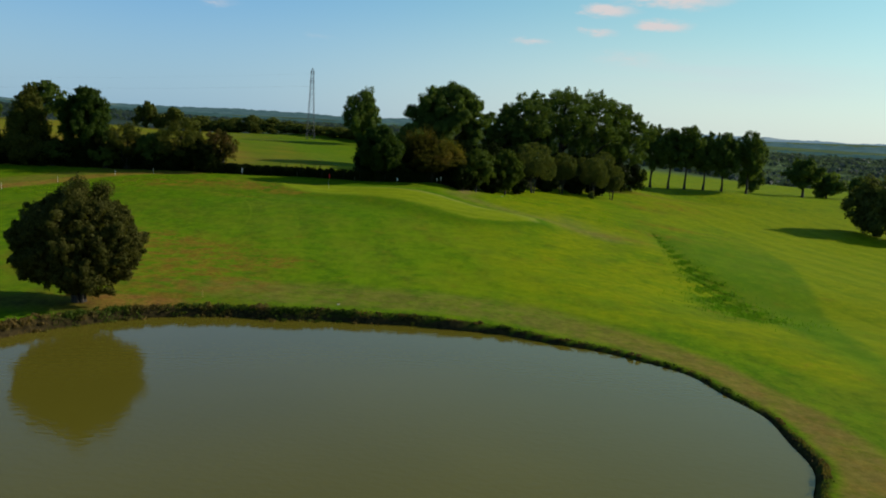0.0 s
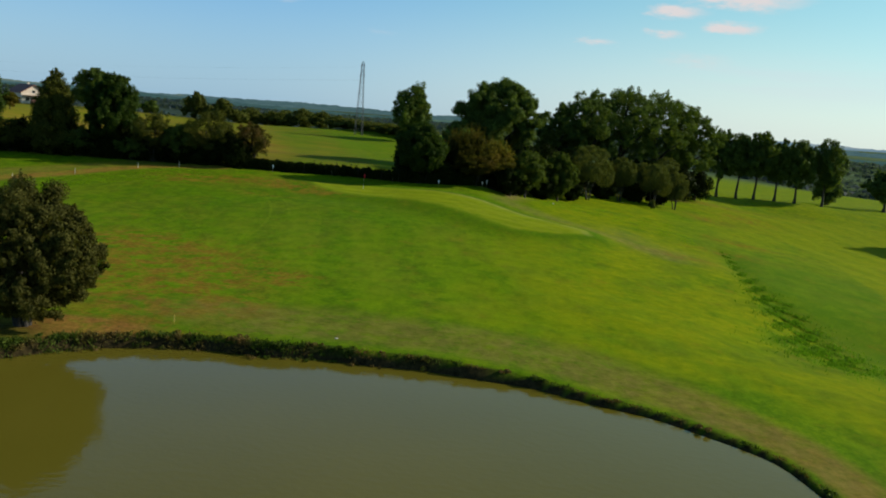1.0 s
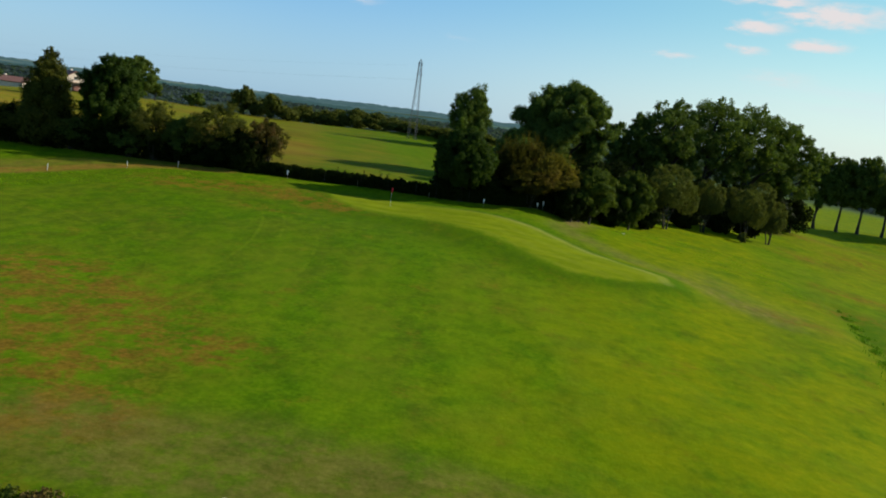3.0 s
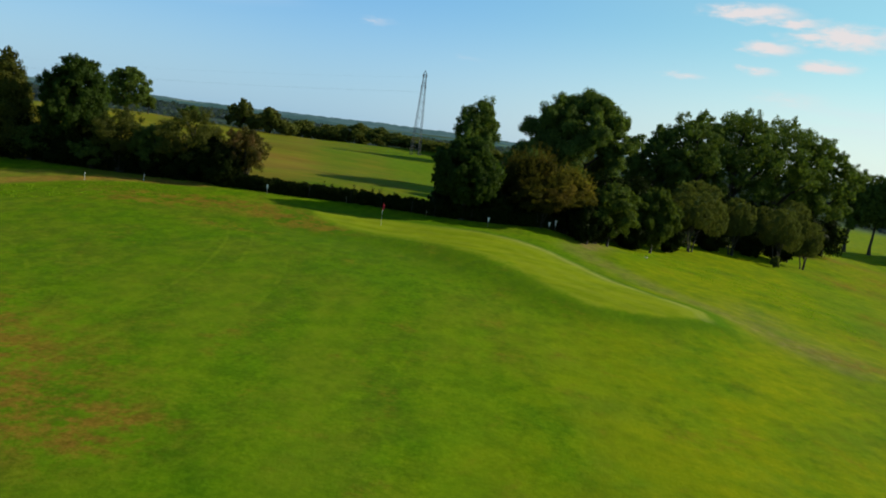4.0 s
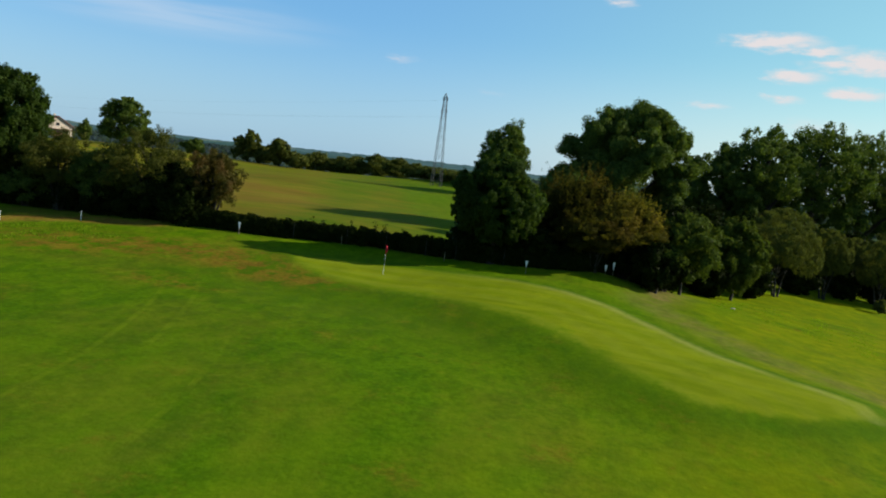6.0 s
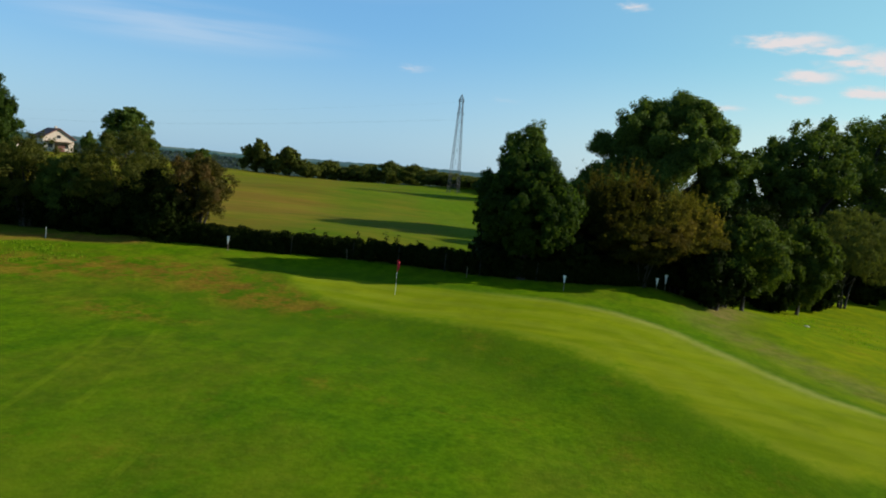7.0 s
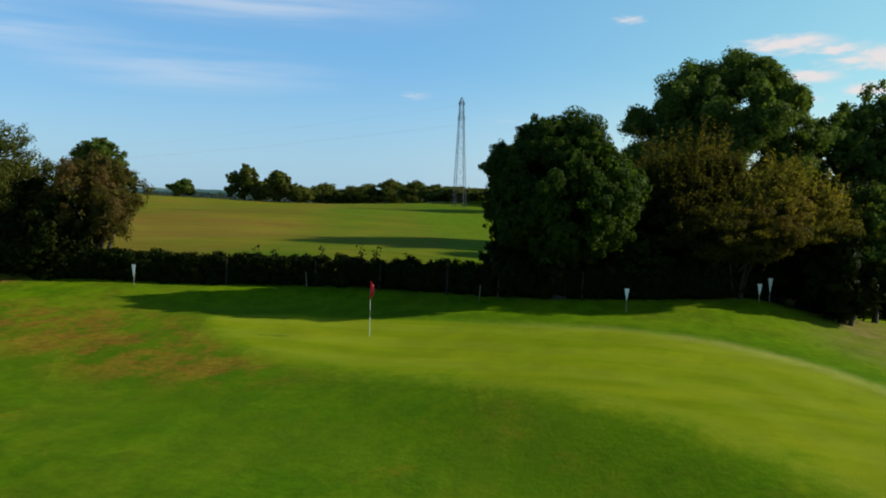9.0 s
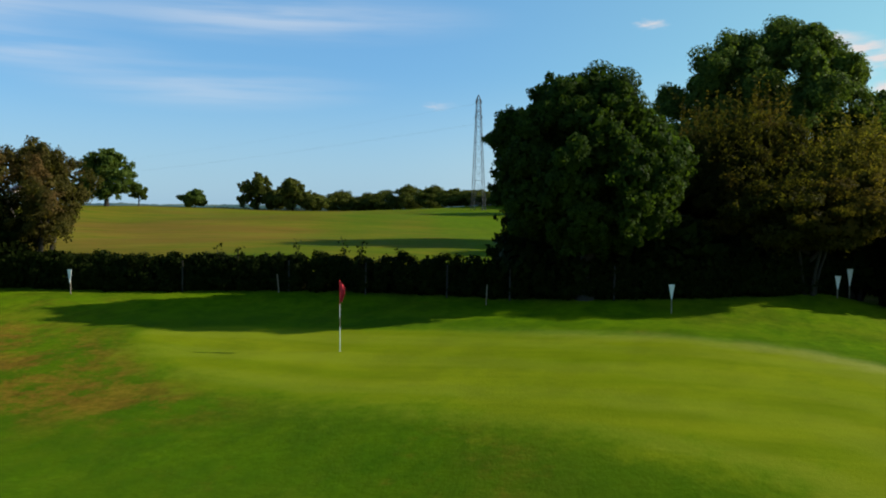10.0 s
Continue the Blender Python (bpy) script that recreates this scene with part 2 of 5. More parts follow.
def ground_material():
    m, t, p = material("turf")
    at = place(t)
    fine = noise_at(t, at, 3.5, 6, 0.7)
    mid = noise_at(t, at, 0.32, 6, 0.62, (1.1, 0.8, 1.0))
    wide = noise_at(t, at, 0.065, 5, 0.6)
    clump = noise_at(t, node(t, "ShaderNodeMapping", [(0, at), ("Location", (31.0, 7.0, 0))]).outputs[0], 0.75, 6, 0.66, (1.15, 0.8, 1.0))

    def mask(name):
        return node(t, "ShaderNodeAttribute", attribute_name=name).outputs["Fac"]

    # three grasses in one sward: deep green, bright green, yellow-green
    deep = ramp(t, fine, (0.40, (0.022, 0.078, 0.002)), (0.60, (0.042, 0.118, 0.003)))
    bright = ramp(t, fine, (0.40, (0.049, 0.140, 0.002)), (0.60, (0.084, 0.180, 0.003)))
    yellow = ramp(t, fine, (0.40, (0.090, 0.156, 0.002)), (0.60, (0.150, 0.210, 0.004)))
    turf = blend(t, times(t, spread(t, mid, 0.34, 0.70), mask("yellowing")), bright, yellow)
    turf = blend(t, spread(t, clump, 0.42, 0.68, 0.0, 0.46), turf, deep)
    turf = blend(t, spread(t, wide, 0.40, 0.64, 0.0, 0.45), turf, blend(t, spread(t, mid, 0.38, 0.56), deep, bright))
    # dimmer light on the left lawn, painted in as a deeper green
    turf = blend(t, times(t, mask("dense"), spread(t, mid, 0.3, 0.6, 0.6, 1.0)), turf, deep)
    # thin sward with withered stalks in it
    thin = spread(t, noise_at(t, at, 0.11, 8, 0.70, (1.3, 0.7, 1.0)), 0.42, 0.60, 0.0, 0.48)
    turf = blend(t, times(t, thin, mask("grassy")), turf, ramp(t, noise_at(t, at, 1.6, 7, 0.75), (0.36, (0.056, 0.092, 0.005)), (0.64, (0.138, 0.144, 0.012))))
    # mowing bands
    slanted = node(t, "ShaderNodeMapping", [(0, at), ("Rotation", (0.0, 0.0, radians(-14.0)))]).outputs[0]
    bands = node(t, "ShaderNodeTexWave", [("Vector", slanted), ("Scale", 0.050), ("Distortion", 1.3), ("Detail", 3.0), ("Detail Scale", 0.35)], bands_direction="X").outputs[0]
    turf = blend(t, times(t, spread(t, bands, 0.2, 0.8), mask("mown")), turf, blend(t, 0.24, turf, col(0.15, 0.225, 0.006)))
    turf = blend(t, times(t, mask("fair"), 0.85), turf, ramp(t, bands, (0.4, (0.112, 0.170, 0.002)), (0.6, (0.172, 0.216, 0.004))))
    # rougher grass round the green; the near slope's shade is painted into it
    turf = blend(t, times(t, mask("collar"), spread(t, mid, 0.34, 0.60, 0.25, 0.75)), turf, ramp(t, clump, (0.3, (0.026, 0.080, 0.002)), (0.7, (0.058, 0.130, 0.003))))
    rough = ramp(t, clump, (0.36, (0.024, 0.082, 0.002)), (0.5, (0.046, 0.124, 0.003)), (0.64, (0.092, 0.172, 0.004)))
    turf = blend(t, times(t, mask("rough"), spread(t, mid, 0.36, 0.56, 0.95, 0.35)), turf, rough)
    sere = ramp(t, noise_at(t, at, 0.9, 6, 0.7), (0.35, (0.118, 0.172, 0.001)), (0.65, (0.212, 0.236, 0.002)))
    turf = blend(t, times(t, mask("sere"), spread(t, noise_at(t, at, 0.16, 6, 0.7), 0.34, 0.58, 0.1, 0.95)), turf, sere)
    # dry and withered spots
    dry = ramp(t, fine, (0.35, (0.105, 0.064, 0.008)), (0.65, (0.235, 0.125, 0.018)))
    spots = spread(t, noise_at(t, at, 0.5, 8, 0.76), 0.42, 0.57, 0.0, 0.95)
    turf = blend(t, times(t, mask("dry"), spots), turf, dry)
    little = times(t, spread(t, noise_at(t, at, 0.26, 9, 0.8), 0.54, 0.70, 0.0, 0.5), mask("grassy"))
    turf = blend(t, little, turf, dry)
    # faint wheel tracks
    flat = node(t, "ShaderNodeVectorMath", [(0, at), (1, (1.0, 1.0, 0.0))], operation="MULTIPLY").outputs[0]
    tracks = 0.0
    for cx, cy, r in ARCS:
        d = node(t, "ShaderNodeVectorMath", [(0, flat), (1, (cx, cy, 0.0))], operation="DISTANCE").outputs["Value"]
        d = node(t, "ShaderNodeMath", [(0, d), (1, r), (2, 0.14)], operation="COMPARE").outputs[0]
        tracks = node(t, "ShaderNodeMath", [(0, d), (1, tracks)], operation="MAXIMUM").outputs[0]
    turf = blend(t, times(t, times(t, tracks, mask("grassy")), spread(t, mid, 0.44, 0.60, 0.0, 0.26)), turf, col(0.150, 0.205, 0.008))
    smooth_green = ramp(t, noise_at(t, at, 0.5, 5, 0.62, (0.25, 1.6, 1.0)), (0.33, (0.134, 0.190, 0.004)), (0.65, (0.208, 0.250, 0.008)))
    smooth_green = blend(t, spread(t, noise_at(t, at, 0.35, 7, 0.72), 0.50, 0.68, 0.0, 0.6), smooth_green, ramp(t, fine, (0.3, (0.088, 0.152, 0.004)), (0.7, (0.155, 0.185, 0.008))))
    # mower stripes along the length of the green
    wobble = times(t, noise_at(t, at, 0.22, 3, 0.5), 2.4)
    across = node(t, "ShaderNodeMath", [(0, mask("inset")), (1, wobble)], operation="ADD").outputs[0]
    lines = node(t, "ShaderNodeMath", [(0, node(t, "ShaderNodeMath", [(0, across), (1, 2.9)], operation="MULTIPLY").outputs[0])], operation="SINE").outputs[0]
    smooth_green = blend(t, times(t, spread(t, lines, -0.6, 0.8, 0.0, 0.42), spread(t, mid, 0.3, 0.6, 0.4, 1.0)), smooth_green, col(0.215, 0.262, 0.020))
    edge = node(t, "ShaderNodeMath", [(0, times(t, node(t, "ShaderNodeMath", [(0, clump), (1, 0.5)], operation="SUBTRACT").outputs[0], 1.1)), (1, mask("green"))], operation="ADD").outputs[0]
    turf = blend(t, spread(t, edge, 0.25, 0.75), turf, smooth_green)
    # pale edge strip; sunlight grazing the crest is put into its colour
    turf = blend(t, times(t, mask("fringe"), spread(t, mid, 0.3, 0.6, 0.15, 0.6)), turf, ramp(t, fine, (0.3, (0.22, 0.24, 0.055)), (0.7, (0.32, 0.325, 0.10))))
    track = ramp(t, fine, (0.35, (0.150, 0.068, 0.018)), (0.65, (0.290, 0.132, 0.040)))
    turf = blend(t, times(t, mask("track"), spread(t, noise_at(t, at, 0.7, 7, 0.75), 0.36, 0.56, 0.4, 0.95)), turf, track)
    path = ramp(t, noise_at(t, at, 1.4, 7, 0.75), (0.35, (0.078, 0.078, 0.013)), (0.65, (0.205, 0.150, 0.042)))
    turf = blend(t, times(t, mask("path"), spread(t, noise_at(t, at, 0.8, 7, 0.75), 0.34, 0.56, 0.25, 0.82)), turf, path)
    trail = ramp(t, noise_at(t, at, 1.1, 7, 0.72), (0.35, (0.098, 0.100, 0.020)), (0.65, (0.225, 0.172, 0.066)))
    turf = blend(t, times(t, mask("trail"), spread(t, noise_at(t, at, 0.8, 6, 0.7), 0.32, 0.56, 0.35, 1.0)), turf, trail)
    rows = noise_at(t, at, 0.30, 9, 0.78, (0.35, 2.2, 1.0))
    crop = ramp(t, rows, (0.36, (0.120, 0.158, 0.005)), (0.50, (0.225, 0.200, 0.014)), (0.62, (0.300, 0.176, 0.030)))
    crop = blend(t, spread(t, noise_at(t, at, 0.045, 6, 0.65, (0.5, 1.6, 1.0)), 0.42, 0.60, 0.0, 0.6), crop, ramp(t, rows, (0.38, (0.150, 0.100, 0.014)), (0.62, (0.235, 0.128, 0.026))))
    crop = blend(t, times(t, mask("lush"), spread(t, noise_at(t, at, 0.1, 6, 0.7), 0.30, 0.60, 0.3, 0.95)), crop, ramp(t, rows, (0.36, (0.072, 0.140, 0.004)), (0.64, (0.135, 0.188, 0.006))))
    turf = blend(t, mask("field"), turf, crop)
    # bare earth, dark enough to stand for shade under the trees too
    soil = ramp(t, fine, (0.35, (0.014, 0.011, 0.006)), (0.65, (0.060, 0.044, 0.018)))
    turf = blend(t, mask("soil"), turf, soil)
    # far ground in woodland tones, slightly blued as painted haze
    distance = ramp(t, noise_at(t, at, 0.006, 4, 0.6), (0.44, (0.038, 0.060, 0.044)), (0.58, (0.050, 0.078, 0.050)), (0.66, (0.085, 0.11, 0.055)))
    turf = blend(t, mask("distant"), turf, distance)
    t.links.new(blend(t, 1.0, turf, col(0.86, 0.85, 0.86), "MULTIPLY"), p.inputs["Base Color"])
    p.inputs["Roughness"].default_value = 0.85
    p.inputs["Specular IOR Level"].default_value = 0.01
    lay = times(t, spread(t, clump, 0.40, 0.60, 0.10, 0.03), node(t, "ShaderNodeMath", [(0, 1.0), (1, mask("field"))], operation="SUBTRACT").outputs[0])
    t.links.new(lay, p.inputs["Sheen Weight"])
    p.inputs["Sheen Roughness"].default_value = 0.45
    p.inputs["Sheen Tint"].default_value = col(0.62, 0.80, 0.01)
    bump = node(t, "ShaderNodeBump", [("Height", noise_at(t, at, 6.0, 6, 0.75)), ("Strength", 0.25), ("Distance", 0.06)])
    lumpy = node(t, "ShaderNodeMath", [(0, clump), (1, node(t, "ShaderNodeMath", [(0, 1.0), (1, mask("green"))], operation="SUBTRACT").outputs[0])], operation="MULTIPLY").outputs[0]
    wave = node(t, "ShaderNodeBump", [("Height", lumpy), ("Strength", 0.2), ("Distance", 0.3), ("Normal", bump.outputs[0])])
    t.links.new(wave.outputs[0], p.inputs["Normal"])
    return m


def water_material():
    m, t, p = material("muddy_water")
    at = place(t)
    t.links.new(ramp(t, noise_at(t, at, 0.05, 3), (0.35, (0.096, 0.082, 0.009)), (0.65, (0.110, 0.093, 0.011))), p.inputs["Base Color"])
    p.inputs["Roughness"].default_value = 0.06
    p.inputs["IOR"].default_value = 1.33
    p.inputs["Specular IOR Level"].default_value = 0.42
    p.inputs["Specular Tint"].default_value = col(1.0, 0.94, 0.35)
    small = noise_at(t, at, 2.2, 3, 0.5, (1.0, 1.6, 1.0))
    b = node(t, "ShaderNodeBump", [("Height", small), ("Strength", 0.16), ("Distance", 0.05)])
    t.links.new(b.outputs[0], p.inputs["Normal"])
    return m


def leaf_material(name, dark, light, accent=None, share=0.0, through=0.3, gloss=0.07):
    m, t, p = material(name)
    each = node(t, "ShaderNodeNewGeometry").outputs["Random Per Island"]
    c = ramp(t, each, (0.0, dark), (0.6, light), (1.0, light))
    c = blend(t, spread(t, noise_at(t, place(t), 0.45, 3), 0.35, 0.65, 0.0, 0.6), c, blend(t, 1.0, c, col(1.25, 1.2, 1.0), "MULTIPLY"))
    if accent:
        c = blend(t, spread(t, noise_at(t, place(t), 0.3, 4, 0.6), 0.62 - share, 0.72 - share), c, col(*accent))
    t.links.new(c, p.inputs["Base Color"])
    p.inputs["Roughness"].default_value = 0.5
    p.inputs["Specular IOR Level"].default_value = gloss
    glow = node(t, "ShaderNodeBsdfTranslucent", [("Color", blend(t, 1.0, c, col(1.5, 1.6, 0.6), "MULTIPLY"))])
    mix = node(t, "ShaderNodeMixShader", [(0, through), (1, p.outputs[0]), (2, glow.outputs[0])])
    t.links.new(mix.outputs[0], t.nodes["Material Output"].inputs[0])
    return m


def plain(name, a, b, scale=4.0, rough=0.7, metal=0.0, bump=0.2, stretch=None):
    m, t, p = material(name)
    n = noise_at(t, place(t), scale, 6, 0.65, stretch)
    t.links.new(ramp(t, n, (0.3, a), (0.7, b)), p.inputs["Base Color"])
    p.inputs["Roughness"].default_value = rough
    p.inputs["Metallic"].default_value = metal
    if bump:
        t.links.new(node(t, "ShaderNodeBump", [("Height", n), ("Strength", bump), ("Distance", 0.02)]).outputs[0], p.inputs["Normal"])
    return m


TURF = ground_material()
MUD_WATER = water_material()
BARK = plain("bark", (0.014, 0.012, 0.009), (0.038, 0.031, 0.023), 6.0, 0.9, 0, 0.6, (3, 3, 0.6))
OAK = leaf_material("oak_leaves", (0.034, 0.058, 0.013), (0.086, 0.120, 0.027), None, 0, 0.36, 0.02)
ROUND = leaf_material("broad_leaves", (0.014, 0.029, 0.006), (0.044, 0.072, 0.014), None, 0, 0.46, 0.03)
BROWNISH = leaf_material("turning_leaves", (0.020, 0.022, 0.005), (0.060, 0.054, 0.011), (0.088, 0.064, 0.014), 0.12, 0.46, 0.01)
YELLOWING = leaf_material("yellowing_leaves", (0.042, 0.041, 0.008), (0.114, 0.098, 0.019), (0.150, 0.110, 0.024), 0.10, 0.50, 0.01)
BUSH = leaf_material("bush_leaves", (0.017, 0.021, 0.005), (0.072, 0.071, 0.019), None, 0, 0.32, 0.01)
FIELD_BUSH = leaf_material("field_bush_leaves", (0.030, 0.040, 0.009), (0.100, 0.110, 0.026), None, 0, 0.34, 0.01)
WILLOW = leaf_material("willow_leaves", (0.046, 0.054, 0.015), (0.092, 0.102, 0.027), None, 0, 0.32, 0.01)
FEATHER = leaf_material("light_leaves", (0.030, 0.048, 0.010), (0.072, 0.096, 0.018), None, 0, 0.34, 0.01)
OLIVE = leaf_material("olive_leaves", (0.030, 0.038, 0.009), (0.080, 0.084, 0.019), None, 0, 0.38, 0.01)
RUSSET = leaf_material("russet_leaves", (0.032, 0.032, 0.009), (0.082, 0.070, 0.020), (0.115, 0.072, 0.026), 0.08, 0.38, 0.01)
# near-black, darker than such leaves are: deep shade is put into the colour
SHADED_LEAVES = leaf_material("shaded_hedge_leaves", (0.006, 0.010, 0.002), (0.014, 0.021, 0.004), None, 0, 0.14, 0.01)
# leaf colour blued to stand for the haze of distance
HAZY_LEAVES = leaf_material("hazy_wood_leaves", (0.036, 0.052, 0.064), (0.046, 0.065, 0.078), None, 0, 0.45, 0.01)
BLADE = leaf_material("bank_weeds", (0.020, 0.036, 0.007), (0.066, 0.096, 0.016), (0.130, 0.088, 0.030), 0.18, 0.28, 0.01)
DITCH_LEAF = leaf_material("ditch_plants", (0.040, 0.108, 0.006), (0.090, 0.180, 0.012), None, 0, 0.34, 0.01)
LONG_GRASS = leaf_material("long_grass", (0.080, 0.165, 0.006), (0.160, 0.250, 0.012), (0.180, 0.200, 0.020), 0.05, 0.4, 0.01)
WHITE = plain("white_paint", (0.66, 0.66, 0.62), (0.82, 0.82, 0.8), 9.0, 0.5)
RED = plain("red_flag_cloth", (0.42, 0.008, 0.025), (0.58, 0.014, 0.035), 6.0, 0.8)
GREY_WOOD = plain("greyed_wood", (0.14, 0.11, 0.08), (0.28, 0.23, 0.17), 7.0, 0.85, 0, 0.4, (3, 3, 0.5))
OLD_WOOD = plain("old_dark_wood", (0.014, 0.012, 0.010), (0.040, 0.033, 0.027), 7.0, 0.9)
PALE_WOOD = plain("pale_wood", (0.50, 0.36, 0.06), (0.62, 0.46, 0.10), 7.0, 0.8)
STEEL = plain("galvanised_steel", (0.045, 0.048, 0.055), (0.085, 0.09, 0.098), 3.0, 0.6, 0.3, 0)
PLASTER_WALL = plain("cream_plaster", (0.52, 0.43, 0.35), (0.62, 0.52, 0.43), 1.2, 0.9)
ROOF = plain("brown_roof_tiles", (0.13, 0.055, 0.04), (0.24, 0.10, 0.072), 3.0, 0.8)
DARK_GLASS = plain("dark_window", (0.02, 0.022, 0.025), (0.04, 0.045, 0.05), 2.0, 0.15, 0, 0)
STONE = plain("pale_stone", (0.30, 0.29, 0.22), (0.46, 0.44, 0.36), 5.0, 0.9)


# ---- mesh helpers ----
def mesh_from(name, verts, faces, mat, shade=False):
    """verts: an array of places; faces: an array of corner numbers, all of one count."""
    me = bpy.data.meshes.new(name)
    verts, faces = np.asarray(verts, np.float32), np.asarray(faces, np.int32)
    count, corners = faces.shape
    me.vertices.add(len(verts))
    me.vertices.foreach_set("co", verts.ravel())
    me.loops.add(count * corners)
    me.loops.foreach_set("vertex_index", faces.ravel())
    me.polygons.add(count)
    me.polygons.foreach_set("loop_start", np.arange(count, dtype=np.int32) * corners)
    me.polygons.foreach_set("loop_total", np.full(count, corners, np.int32))
    if shade:
        me.polygons.foreach_set("use_smooth", np.ones(count, bool))
    me.materials.append(mat)
    me.update(calc_edges=True)
    me.validate()
    return me


def part_mesh(name, me, parent, label=""):
    ob = new(name, me)
    ob.parent = parent
    if label:
        tagged(ob, label=label)
    return ob


def part(name, bm, mat, parent, label=""):
    me = bpy.data.meshes.new(name)
    bm.to_mesh(me)
    bm.free()
    me.materials.append(mat)
    return part_mesh(name, me, parent, label)


def root(name, x, y, z, label, category, group="", kind=""):
    ob = new(name)
    ob.empty_display_size = 0.2
    ob.location = (x, y, z)
    return tagged(ob, label, category, group, kind)


def tube(path, radii, sides=8):
    """Verts and quads of a tapered tube along a path."""
    path = np.asarray(path, float)
    verts, faces = [], []
    for i, (p, r) in enumerate(zip(path, radii)):
        d = path[min(i + 1, len(path) - 1)] - path[max(i - 1, 0)]
        d = d / np.linalg.norm(d)
        u = np.cross(d, (0.3, 0.9, 0.1))
        u /= np.linalg.norm(u)
        v = np.cross(d, u)
        for k in range(sides):
            a = 2 * math.pi * k / sides
            verts.append(p + r * (math.cos(a) * u + math.sin(a) * v))
    for i in range(len(path) - 1):
        for k in range(sides):
            a, b = i * sides + k, i * sides + (k + 1) % sides
            faces.append((a, b, b + sides, a + sides))
    return np.array(verts), np.array(faces)


def box(bm, size, at, turn=None):
    m = Matrix.Translation(at)
    if turn is not None:
        m = m @ turn
    bmesh.ops.create_cube(bm, size=1.0, matrix=m @ Matrix.Diagonal((*size, 1)))


def bar(bm, a, b, thick):
    """A square bar from a to b."""
    a, b = Vector(a), Vector(b)
    turn = (b - a).to_track_quat("Z", "Y").to_matrix().to_4x4()
    box(bm, (thick, thick, (b - a).length), (a + b) / 2, turn)


# ---- trees ----


def leaves(rng, at, out, size, long=1.6, droop=0.0):
    """Pointed leaves: verts and faces. at: places; out: outward directions."""
    n = len(at)
    out = out + rng.normal(0, 0.55, (n, 3))
    out /= np.linalg.norm(out, axis=1)[:, None]
    side = np.cross(out, rng.normal(0, 1, (n, 3)))
    side /= np.linalg.norm(side, axis=1)[:, None]
    along = np.cross(out, side)
    if droop:
        along = along * (1 - droop) + np.array((0, 0, -1.0)) * droop
        along /= np.linalg.norm(along, axis=1)[:, None]
        side = np.cross(along, out)
        side /= np.linalg.norm(side, axis=1)[:, None]
    s = (np.asarray(size) * rng.uniform(0.6, 1.35, n))[:, None]
    a, b = along * s * 0.5 * long, side * s * 0.5
    bend = out * s * 0.18
    verts = np.stack([at + a * 1.15 - bend, at - a * 0.75 + b * 1.1, at - a * 0.75 - b * 1.1], 1).reshape(-1, 3)
    return verts, np.arange(3 * n).reshape(-1, 3)


